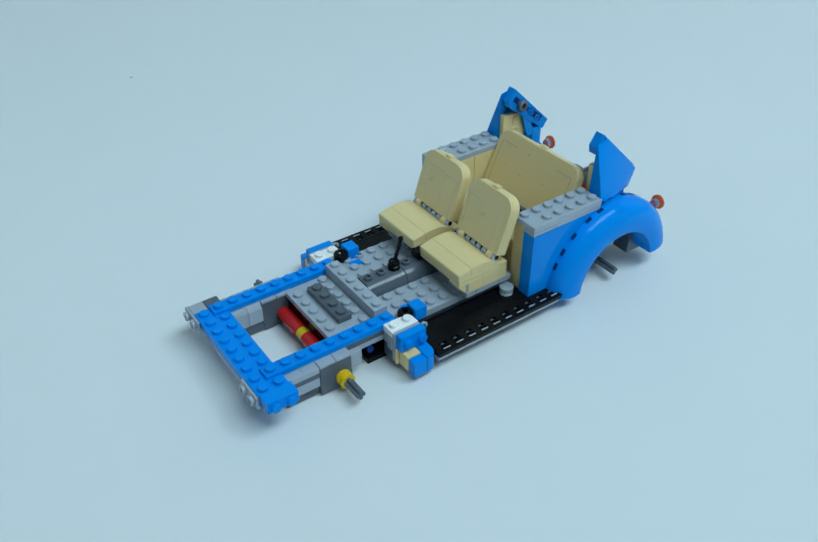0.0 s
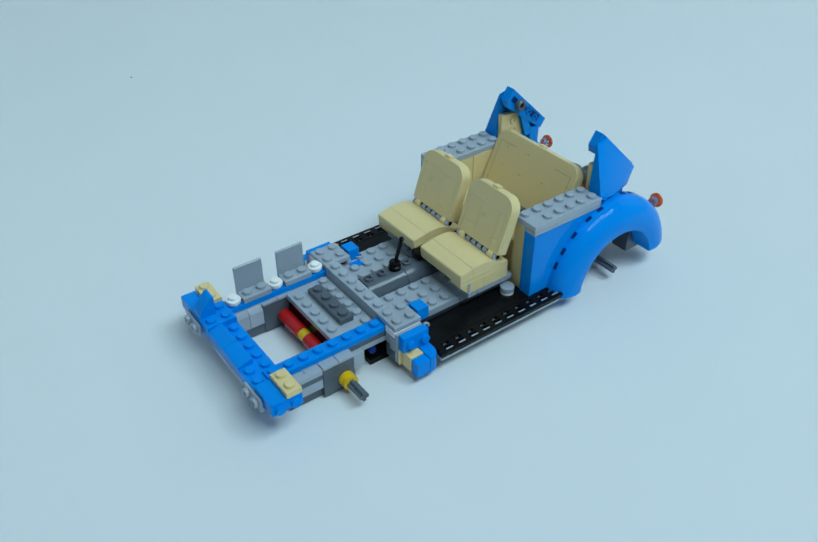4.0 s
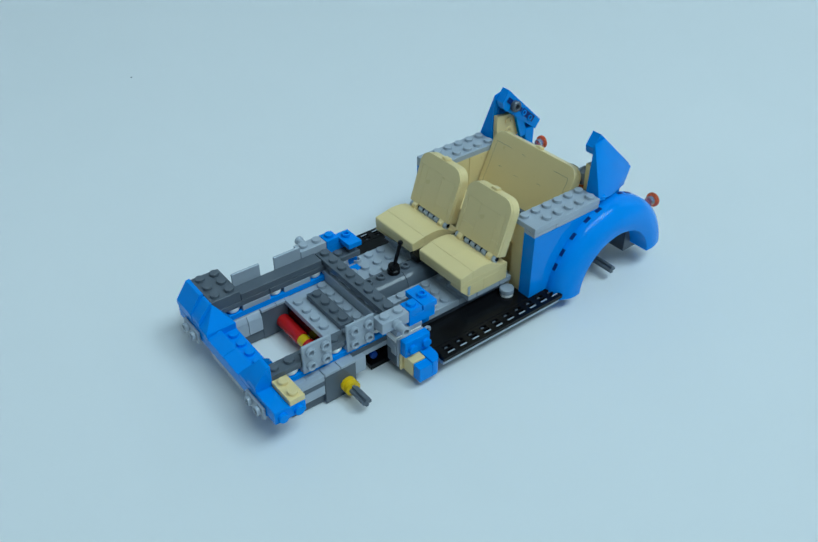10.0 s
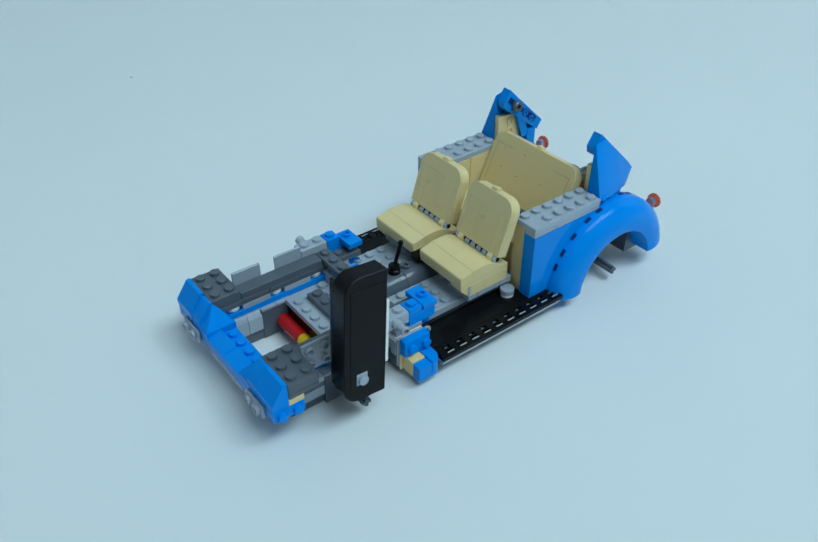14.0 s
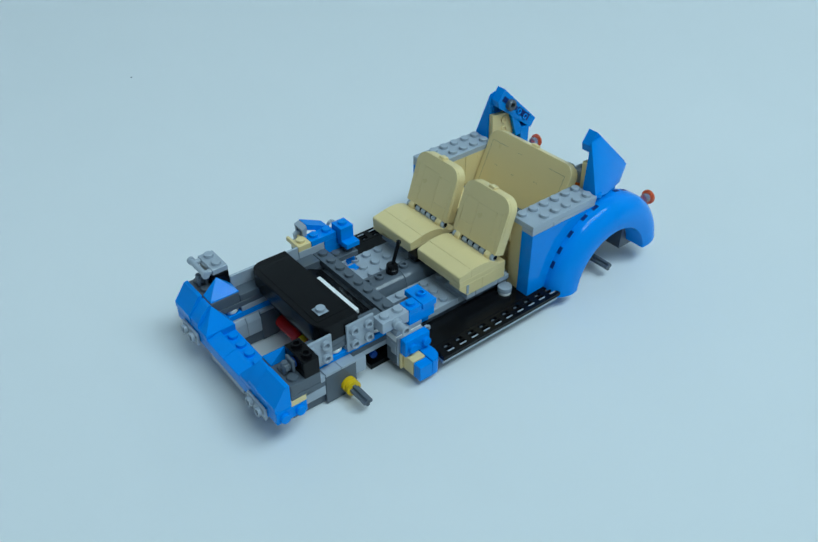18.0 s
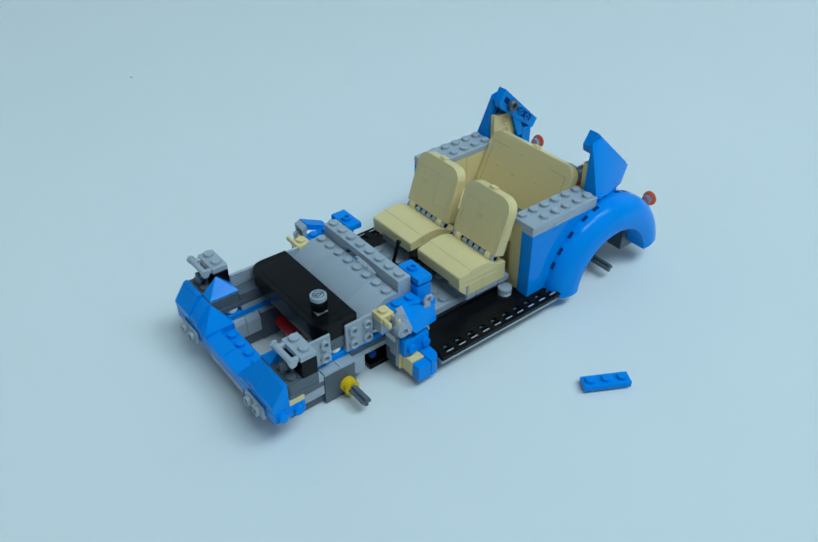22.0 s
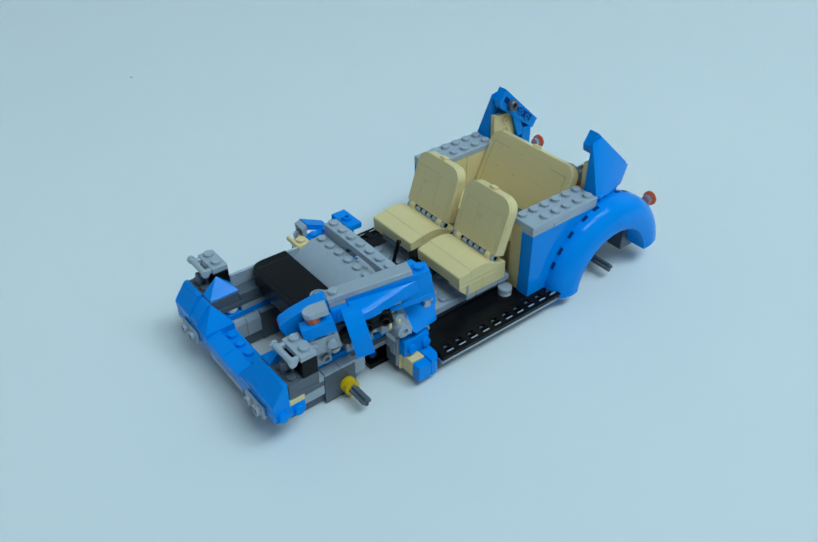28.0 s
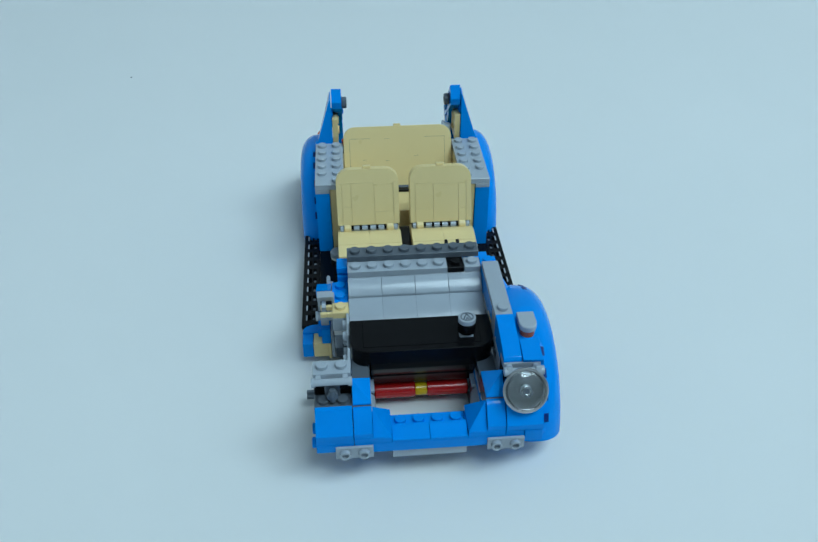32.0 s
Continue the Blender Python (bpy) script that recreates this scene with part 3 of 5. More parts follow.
def rear():
    for s in (1, -1):
        y0, y1 = ys(s, 4, 6)
        skip = {(5, 1 if s > 0 else 0)}
        brick(CAR, LGREY, -14.65, -8.65, y0, y1, 6.7, 7.1, skip=skip, label="light grey plate on top of the body side")
        brick(CAR, LGREY, -10.6, -8.65, *ys(s, 5, 6), 6.4, 6.69, studs=False)
        brick(CAR, LGREY, -14.6, -10.6, *ys(s, 5, 6), 6.4, 6.69, studs=False)
        bm = bmesh.new()
        arc = [(-15.9 + 3.7 * math.cos(radians(a)), 0.95 + 3.7 * math.sin(radians(a))) for a in range(12, 91, 6)]
        prism(bm, [(-8.7, 1.64), *arc, (-15.9, 6.39), (-8.7, 6.39)], "y", s * 5.03, s * 5.99, 0.0)
        part("panel", bm, BLUE, CAR, "smooth blue body side")
        brick(CAR, TAN, -12.0, -8.75, *ys(s, 4, 5), 1.64, 6.69, studs=False, name="panel", label="tan inner body side")
        brick(CAR, TAN, -14.6, -12.0, *ys(s, 4, 5), 4.2, 6.69, studs=False, name="panel")
        brick(CAR, TAN, -16.6, -14.7, *ys(s, 3.6, 5.0), 4.0, 5.2, studs=False, name="brick")
        brick(CAR, DGREY, -18.6, -16.6, *ys(s, 3.6, 5.0), 2.2, 5.5, studs=False, name="inner_arch")
        arch_fender(s, -15.9, 0.95, 1, 170)
        notch_shades(s, -15.9, 0.95, 5.6, (25, 36, 49, 64, 75), 6.0)
        notch_shades(s, -15.9, 0.95, 5.6, (103, 112), 5.5)
        # tail lamp
        tl = empty_part("tail_lamp", "round clear orange tail lamp with a grey ring")
        bm = bmesh.new()
        lathe(bm, [(0.3, 0), (0.34, 0.05), (0.34, 0.36), (0.28, 0.4)], (-20.7, s * 5.6, 4.35), "-x", 18)
        part("ring", bm, SMOKE, tl, "pale clear ring")
        bm = bmesh.new()
        lathe(bm, [(0.3, 0.41), (0.5, 0.41), (0.53, 0.45), (0.53, 0.6), (0.48, 0.64), (0.42, 0.64), (0.4, 0.56), (0.2, 0.54)], (-20.7, s * 5.6, 4.35), "-x", 24)
        part("lens", bm, LENSRED, tl, "clear orange-red lens")
        # rear axle
        bm = bmesh.new()
        for a, b in ((0.3, 0.11), (0.11, 0.3)):
            box(bm, -16.3 - a, -16.3 + a, *ys(s, 3.5, 6.75), 0.95 - b, 0.95 + b, 0.03, 0.0)
        part("axle", bm, DGREY, CAR, "dark grey cross axle")
        # pointed roof pillar
        p = empty_part("roof_pillar", "pointed blue roof pillar with a grey pin")
        bm = bmesh.new()
        hull(bm, [(-14.65, s * 4.72, 6.9), (-14.6, s * 5.95, 6.9), (-15.9, s * 5.85, 6.8), (-18.3, s * 5.0, 6.4), (-18.4, s * 5.02, 7.05), (-19.1, s * 4.74, 7.45),
                  (-14.83, s * 4.72, 10.5), (-14.83, s * 4.78, 10.5), (-15.7, s * 4.72, 10.68), (-15.7, s * 4.8, 10.68), (-18.2, s * 4.72, 6.5)])
        lathe(bm, [(0.3, 0), (0.3, 0.24), (0.24, 0.3)], (-15.05, s * 5.72, 6.85), "z", 16)
        part("panel", bm, BLUE, p)
        bm = bmesh.new()
        hull(bm, [(x, s * y, z) for y in (3.95, 4.66) for x, z in ((-14.9, 10.15), (-15.0, 9.65), (-15.45, 11.0), (-18.95, 7.7), (-18.5, 7.05))])
        part("arm", bm, BLUE, p)
        bm = bmesh.new()
        hull(bm, [(x, s * y, z) for y in (4.0, 4.28) for x, z in ((-16.1, 9.4), (-16.8, 8.9), (-17.05, 6.8), (-17.8, 6.8))])
        part("strut", bm, BLUE, p)
        brick(CAR, BLUE, -18.4, -17.5, *ys(s, 3.95, 4.68), 5.6, 7.3, studs=False, name="brick")
        # thin dark blue plates paint the shade of recesses in the arm's inner face
        tilt = Matrix.Translation((-16.75, s * 3.945, 9.15)) @ Matrix.Rotation(radians(-40), 4, "Y")
        for u0, u1, v in ((1.25, 1.8, 0.2), (-0.15, 0.3, 0.16), (-1.85, -0.25, 0.24)):
            bm = bmesh.new()
            box(bm, u0, u1, -0.01, 0.02, -v, v, 0.004, 0)
            bm.transform(tilt)
            part("recess", bm, DBLUE, p)
        for x, z in ((-15.5, 9.15), (-15.75, 8.25)):
            bm = bmesh.new()
            lathe(bm, [(0.36, 0), (0.38, 0.1), (0.3, 0.1), (0.26, 0.0)], (x, s * 4.72, z), "-y" if s > 0 else "y", 16)
            part("ring", bm, BLUE, p)
        for x, z in ((-17.1, 8.8), (-17.75, 8.2)):
            bm = bmesh.new()
            lathe(bm, [(0.22, 0), (0.22, 0.1), (0.13, 0.1), (0.13, 0.01)], (x, s * 3.96, z), "-y" if s > 0 else "y", 14)
            part("ring", bm, BLUE, p)
        for x, z in ((-15.95, 7.55), (-15.95, 8.35)):
            bm = bmesh.new()
            lathe(bm, [(0.3, 0), (0.3, 0.08), (0.2, 0.08), (0.2, 0.01)], (x, s * 4.3, z), "-y" if s > 0 else "y", 14)
            part("ring", bm, TAN, p)
        bm = bmesh.new()
        lathe(bm, [(0.4, 0), (0.42, 0.1), (0.42, 0.35), (0.36, 0.42), (0.22, 0.42), (0.2, 0.1)], (-16.05, s * 4.0, 9.65), "-y" if s > 0 else "y", 18)
        part("pin", bm, DGREY, p)
        bm = bmesh.new()
        hull(bm, [(x, s * y, z) for y in (4.3, 4.68) for x, z in ((-14.85, 6.95), (-14.8, 8.95), (-16.55, 8.8), (-16.95, 6.95))])
        part("plate", bm, TAN, p)
    # rear bench
    b = empty_part("rear_bench", "tan rear bench with a wide rounded backrest")
    bm = bmesh.new()
    w, h, r = 3.95, 4.4, 0.85
    prism(bm, rounded_board(w, h, r), "x", -0.75, 0, 0.03)
    box(bm, -0.6, -0.12, -0.28, 0.28, h - 0.02, h + 0.17, 0.04)
    tilt = Matrix.Translation((-12.75, 0, 4.35)) @ Matrix.Rotation(radians(-24), 4, "Y")
    bm.transform(tilt)
    part("backrest", bm, TAN, b)
    for y0, y1, z0, z1 in ((-3.5, -2.0, 3.55, 3.565), (-0.95, -0.6, 3.5, 3.515), (2.0, 3.45, 3.55, 3.565), (-0.95, -0.65, 1.9, 1.915),
                           (-2.6, -2.3, 2.0, 2.015), (-3.52, -3.505, 0.4, 3.55), (3.44, 3.455, 0.4, 3.55), (1.2, 1.5, 2.2, 2.215)):
        bm = bmesh.new()
        box(bm, -0.001, 0.004, y0, y1, z0, z1, 0.001, 0)
        bm.transform(tilt)
        part("joint", bm, DGREY, b)
    bm = bmesh.new()
    box(bm, -13.3, -12.1, -3.96, 3.96, 4.21, 4.42, 0.02)
    part("hinge_base", bm, BLACK, b)
    bm = bmesh.new()
    box(bm, -13.9, -9.6, -3.95, 3.95, 1.7, 4.2)
    part("cushion", bm, TAN, b)
    bm = bmesh.new()
    rod(bm, (-12.6, -3.9, 4.3), (-12.6, 3.9, 4.3), 0.2)
    part("hinge", bm, DGREY, b)
    brick(CAR, DGREY, -20.0, -14.6, -3.6, 3.6, 1.5, 3.19, studs=False, name="underside", label="dark grey rear underside")
    brick(CAR, TAN, -18.0, -14.8, -3.9, 3.9, 3.2, 4.6, studs=False, name="panel")
    bm = bmesh.new()
    lathe(bm, [(0.3, 0), (0.33, 0.05), (0.33, 0.9), (0.26, 0.95)], (-15.4, 3.75, 7.0), "z", 14)
    box(bm, -15.8, -15.05, 3.4, 3.62, 7.5, 8.1, 0.04)
    part("post", bm, LGREY, CAR, "light grey clip post behind the bench")
    for s in (1, -1):
        bm = bmesh.new()
        lathe(bm, [(0.3, 0), (0.33, 0.04), (0.33, 0.4)], (-15.4, s * 3.75, 6.55), "z", 14)
        part("round_plate", bm, ORANGE, CAR, "small clear orange round plate")
        bm = bmesh.new()
        hull(bm, [(x, s * y, z) for x in (-18.6, -20.6) for y in (4.4, 5.7) for z in (1.0, 3.0)] + [(-20.9, s * 5, 1.8)])
        part("exhaust_block", bm, DGREY, CAR)


def hose():
    bm = bmesh.new()
    way = [Vector((-15.3 - 0.25 * math.sin(math.pi * k / 8), 3.75 - 1.3 * k / 8, 7.35 + 0.55 * math.sin(math.pi * k / 16))) for k in range(9)]
    for p, q in zip(way, way[1:]):
        rod(bm, p, q, 0.07, 8)
    part("hose", bm, BLACK, CAR, "thin black hose behind the bench")


hose()
base_front()
for s_ in (1, -1):
    cowl(s_)
floor_pan()
for s_ in (1, -1):
    seat(s_)
rear()


# ---- pieces that are added one by one ----
def low_slope(y0, y1, t):
    bm = bmesh.new()
    prism(bm, [(9.52, 2.67), (10.49, 2.67), (10.49, 2.83), (9.7, 3.06), (9.52, 3.06)], "y", y0 + 0.012, y1 - 0.012, 0.015)
    part("slope", bm, BLUE, CAR, "", t)


def nose_corner(s, t_tile, t_tan, t_plate, t_wedge, t_corner):
    bm = bmesh.new()
    low = 2.96 if s > 0 else 2.71
    box(bm, 9.5, 10.5, *ys(s, 4, 6), low, 3.05)
    if s > 0:
        box(bm, 9.5, 10.5, 4, 4.97, 2.67, 2.98)
    part("tile", bm, BLUE, CAR, "", t_tile)
    brick(CAR, TAN, 8.5, 9.5, *ys(s, 4, 6), 2.96, 3.36, t=t_tan, label="tan plate with two studs")
    brick(CAR, BLUE, 8.5, 10.5, *ys(s, 2, 4), 2.67, 3.06, t=t_plate)
    bm = bmesh.new()
    prism(bm, [(9.42, 3.07), (10.47, 3.07), (10.47, 3.4), (9.6, 4.4), (9.42, 4.4)], "y", 3.015, 3.985, 0.012)
    flip(bm, s)
    part("slope", bm, BLUE, CAR, "", t_wedge)
    bm = bmesh.new()
    hull(bm, [(x, y, z) for x in (8.52, 10.46) for y in (2.02, 2.985) for z in (2.67, 3.1)] + [(9.4, 2.985, 4.3), (9.46, 2.985, 4.3)])
    flip(bm, s)
    part("corner_slope", bm, BLUE, CAR, "faceted blue corner slope", t_corner)


def rail_kit(s, t_white, t_bracket, t_plates, t_tile):
    y0, y1 = ys(s, 3, 4)
    up = 0.22 if s < 0 else 0
    for x, t in zip((8, 5, 2), t_white):
        bm = bmesh.new()
        lathe(bm, [(0.36, 0), (0.36, 0.14), (0.48, 0.16), (0.49, 0.36), (0.47, 0.385)], (x, s * 3.5, 2.87), "z", 20)
        stud(bm, x, s * 3.5, 3.255)
        part("round_plate", bm, WHITE, CAR, "white round plate with one stud", t)
    for x0, t in zip((5.5, 2.5), t_bracket):
        bm = bmesh.new()
        box(bm, x0, x0 + 2, y0, y1, 2.87, 3.25)
        for x in (x0 + 0.5, x0 + 1.5):
            stud(bm, x, s * 3.5, 3.25)
            for z in (3.32, 4.32 + up):
                stud(bm, x, s * 4.2, z, "y" if s > 0 else "-y", True)
        box(bm, x0, x0 + 2, *ys(s, 4.0, 4.2), 2.82, 4.83 + up, 0.04)
        part("bracket", bm, LGREY, CAR, "light grey bracket with four hollow side studs", t)
    for (x0, x1), t in zip(((-1.5, 5.5), (5.5, 9.5)), t_plates):
        brick(CAR, DGREY, x0, x1, y0, y1, 3.27, 3.66, t=t)
    brick(CAR, DGREY, 1.55, 7.5, y0, y1, 3.67, 4.06 + up / 2, studs=False, t=t_tile, label="long dark grey tile on the side rail")


def cowl_kit(s, t_grey, t_blue, t_pin, t_blue2, t_ring, t_cap):
    bm = bmesh.new()
    box(bm, -0.5, 1.5, *ys(s, 3, 5), 2.94, 3.27)
    for x in (0, 1):
        for y in (3.5, 4.5):
            stud(bm, x, s * y, 3.27)
    part("plate", bm, LGREY, CAR, "", t_grey)
    up = 0.15 if s < 0 else 0
    brick(CAR, BLUE, -1.5, 0.5, *ys(s, 4.01, 5.0), 3.28, 4.05, t=t_blue)
    bm = bmesh.new()
    box(bm, 0.5, 2.5, *ys(s, 4.0, 5.0), 3.66, 4.46 + up)
    for x in (1, 2):
        stud(bm, x, s * 4.5, 4.46 + up)
    ax = "y" if s > 0 else "-y"
    lathe(bm, [(0.33, 0), (0.33, 0.25), (0.26, 0.3), (0.26, 0.85), (0.31, 0.9), (0.31, 1.02), (0.2, 1.02), (0.18, 0.5)], (1.5, s * 4.99, 4.08), ax, 16)
    part("pin_brick", bm, LGREY, CAR, "light grey brick with a slotted side pin", t_pin)
    brick(CAR, BLUE, -0.5, 0.5, *ys(s, 4.0, 5.0), 4.06, 4.46 + up, t=t_blue2)
    bm = bmesh.new()
    lathe(bm, [(0.42, 0), (0.47, 0.05), (0.47, 0.36), (0.4, 0.4), (0.25, 0.4)], (-1.0, s * 4.1, 4.06), "z", 18)
    part("round_plate", bm, BLACK, CAR, "black round plate", t_ring)
    bm = bmesh.new()
    if s > 0:
        box(bm, -1.6, -0.51, 3.2, 5.08, 4.07, 4.47)
        stud(bm, -1.05, 4.2, 4.47, "z", True)
    else:
        box(bm, -1.6, -0.52, -4.64, -2.9, 4.1, 4.48)
        stud(bm, -1.05, -4.0, 4.48, "z", True)
    part("plate", bm, BLUE, CAR, "", t_cap)


def nose_top(s, t_bracket, t_slope, t_plate):
    bm = bmesh.new()
    y0, y1 = ys(s, 4, 6)
    box(bm, 7.5, 9.35, y0, y1, 3.37, 3.66)
    box(bm, 9.3, 9.45, y0, y1, 3.37, 4.4)
    for y in (4.5, 5.5):
        stud(bm, 9.44, s * y, 3.95, "x", True)
        stud(bm, 8.0, s * y, 3.66)
    part("bracket", bm, DGREY, CAR, "dark grey bracket with two hollow studs", t_bracket)
    bm = bmesh.new()
    hull(bm, [(9.48, 4.03, 3.07), (10.52, 4.03, 3.07), (10.52, 4.03, 3.4), (9.72, 4.03, 4.54), (9.48, 4.03, 4.56),
              (9.48, 5.97, 3.07), (10.52, 5.97, 3.07), (10.52, 5.97, 3.4), (9.72, 5.95, 4.53), (9.48, 5.95, 4.56)])
    flip(bm, s)
    part("slope", bm, BLUE, CAR, "steep smooth blue slope", t_slope)
    brick(CAR, DGREY, 7.5, 9.46, *ys(s, 3, 6), 3.68, 4.44, t=t_plate, label="dark grey plate with six studs")


def lamp_holder(s, t_black, t_blue, t_joint, t_clip, t_pyramid):
    y0, y1 = ys(s, 4, 6)
    bm = bmesh.new()
    box(bm, 7.5, 8.5, y0, y1, 4.46, 5.6)
    for y in (4.5, 5.5):
        stud(bm, 8.0, s * y, 5.6, "z", True)
    lathe(bm, [(0.36, -0.01), (0.36, 0.02)], (8.5, s * 5, 5.05), "x", 16)
    part("brick", bm, BLACK, CAR, "black brick with a round hole", t_black)
    bm = bmesh.new()
    lathe(bm, [(0.3, 0), (0.3, 0.12), (0.18, 0.12), (0.17, 0.02)], (8.51, s * 5, 5.05), "x", 14)
    part("pin", bm, DBLUE, CAR, "dark blue pin", t_blue)
    bm = bmesh.new()
    lathe(bm, [(0.22, 0), (0.22, 0.35), (0.3, 0.4), (0.3, 0.6)], (8.6, s * 5, 5.0), "x", 14)
    box(bm, 8.6, 9.25, s * 5 - 0.2, s * 5 + 0.2, 4.72, 5.08, 0.05)
    rod(bm, (9.1, s * 5, 4.6), (9.1, s * 5, 5.4), 0.17)
    box(bm, 8.64, 8.86, s * 5 - 0.42, s * 5 + 0.42, 4.5, 5.5, 0.05)
    part("joint", bm, DGREY, CAR, "dark grey pivot joint", t_joint)
    bm = bmesh.new()
    box(bm, 7.5, 8.55, y0, y1, 5.62, 6.0)
    for y in (4.5, 5.5):
        stud(bm, 8.0, s * y, 6.0)
    rod(bm, (9.0, s * 4.05, 5.86), (9.0, s * 5.95, 5.86), 0.19)
    for y in (4.05, 5.95):
        rod(bm, (9.0, s * (y - 0.1), 5.86), (9.0, s * (y + 0.1), 5.86), 0.25)
    for y in (4.3, 5.7):
        box(bm, 8.4, 9.05, s * y - 0.17, s * y + 0.17, 5.64, 5.94, 0.05)
    part("clip_plate", bm, LGREY, CAR, "light grey plate with a handle bar", t_clip)
    bm = bmesh.new()
    hull(bm, [(7.5, 3.02, 4.47), (9.4, 3.02, 4.47), (9.4, 3.98, 4.47), (7.5, 3.98, 4.47), (7.5, 3.02, 4.56), (9.4, 3.02, 4.56), (9.4, 3.98, 4.56), (8.42, 3.98, 5.43), (8.36, 3.96, 5.43), (7.5, 3.98, 4.56)])
    flip(bm, s)
    part("corner_slope", bm, BLUE, CAR, "small pointed blue slope", t_pyramid)


def cowl_top(s, t_tan, t_blue, t_clip, t_hinge, t_slope, t_tall, t_plate):
    bm = bmesh.new()
    up = 0.15 if s < 0 else 0
    box(bm, 1.5, 2.5, *ys(s, 4, 5), 4.47 + up, 4.9 + up)
    stud(bm, 2.0, s * 4.5, 4.9 + up)
    for y in (5.15, 5.5):
        box(bm, 1.55, 1.8, s * y - 0.2, s * y + 0.2, 4.5 + up, 4.85 + up, 0.05)
        box(bm, 2.2, 2.45, s * y - 0.2, s * y + 0.2, 4.5 + up, 4.85 + up, 0.05)
    part("clip_plate", bm, TAN, CAR, "tan plate with a clip", t_tan)
    brick(CAR, BLUE, -0.5, 1.5, *ys(s, 4, 5), 4.47 + up, 4.9 + up, t=t_blue)
    bm = bmesh.new()
    for k in range(7):
        a = radians(-40 + k * 43)
        b = radians(-40 + (k + 1) * 43)
        if k < 6:
            rod(bm, (-0.85 + 0.27 * math.cos(a), s * 5.2, 4.85 + 0.27 * math.sin(a)), (-0.85 + 0.27 * math.cos(b), s * 5.2, 4.85 + 0.27 * math.sin(b)), 0.11, 8)
    box(bm, -1.1, -0.55, *ys(s, 4.9, 5.2), 4.2, 4.7, 0.04)
    part("clip", bm, LGREY, CAR, "light grey open clip", t_clip)
    bm = bmesh.new()
    if s < 0:
        for y in (-5.0, -5.82):
            hull(bm, [(x, y + d, z) for d in (0, 0.16) for x, z in ((1.3, 5.7), (1.62, 5.55), (1.55, 4.5), (1.3, 4.6))])
        hull(bm, [(x, y, z) for y in (-5.85, -4.95) for x, z in ((1.24, 5.74), (1.62, 5.58), (1.5, 5.2), (1.15, 5.3))])
    hull(bm, [(x, s * y, z) for y in (5.35, 5.6) for x, z in ((1.75, 5.2), (1.95, 5.05), (1.75, 3.9), (1.45, 3.75), (1.2, 4.0), (1.35, 5.1))])
    if s > 0:
        lathe(bm, [(0.46, 0), (0.46, 0.52), (0.4, 0.56), (0.26, 0.56), (0.24, 0.34), (0.1, 0.3)], (1.55, 5.42, 4.1), "y", 20)
        hull(bm, [(1.05, 5.06, 5.24), (1.5, 5.06, 5.2), (1.5, 5.06, 4.8), (0.9, 5.86, 4.0), (1.25, 5.86, 3.85), (1.2, 5.7, 3.5), (0.95, 5.84, 3.5)])
    else:
        lathe(bm, [(0.44, 0), (0.44, 0.45), (0.36, 0.48), (0.2, 0.48), (0.18, 0.3)], (1.45, -5.25, 3.85), "-y", 18)
    part("hinge_arm", bm, LGREY, CAR, "light grey hinge arm", t_hinge)
    bm = bmesh.new()
    if s < 0:
        hull(bm, [(x, y, z) for y in (5.02, 5.9) for x, z in ((1.2, 5.76), (1.15, 5.3), (-0.5, 4.95), (-0.5, 4.6))])
    else:
        hull(bm, [(-1.5, 5.03, 4.1), (-1.5, 5.25, 2.95), (-1.5, 5.03, 2.6), (0.9, 5.05, 5.1), (1.2, 5.05, 5.1), (1.2, 5.05, 4.2), (0.85, 5.9, 3.65), (0.6, 5.9, 3.4), (0.0, 5.7, 3.3), (1.1, 5.5, 4.6)])
    flip(bm, s)
    part("slope", bm, BLUE, CAR, "blue sloped cowl piece", t_slope)
    bm = bmesh.new()
    box(bm, -1.55, -0.5, *ys(s, 3.5, 4.64), 4.49, 5.44)
    stud(bm, -1.02, s * 4.05, 5.44)
    part("brick", bm, BLUE, CAR, "blue brick with one stud", t_tall)
    bm = bmesh.new()
    box(bm, -1.6, -0.52, *ys(s, 2.6, 4.66), 5.65, 6.05)
    stud(bm, -1.0, s * 3.5, 6.05, "z", True)
    part("plate", bm, BLUE, CAR, "blue plate with a hollow stud", t_plate)


low_slope(-2, 0, 0.3)
low_slope(0, 2, 0.5)
end_block(-1, 0.8)
nose_corner(-1, 1.2, 1.5, 1.8, 1.9, 6.9)
nose_corner(1, 3.7, 3.9, 4.1, 4.2, 4.4)
rail_kit(-1, (2.2, 2.6, 3.0), (2.4, 2.8), (6.5, 6.7), 7.7)
rail_kit(1, (4.5, 5.0, 5.3), (4.8, 5.2), (5.7, 4.6), 10.3)
cowl_kit(-1, 3.2, 6.3, 7.9, 8.1, 8.3, 8.7)
cowl_kit(1, 3.4, 5.9, 9.95, 9.7, 9.2, 9.9)
nose_top(-1, 7.1, 7.3, 7.5)
nose_top(1, 10.5, 10.9, 10.7)
brick(CAR, DGREY, 0.5, 1.5, -4, 4, 3.67, 4.12, t=8.95, label="dark grey plate across the cabin front")
# black filler added for the deep shade between fascia and sleeves
under = bmesh.new()
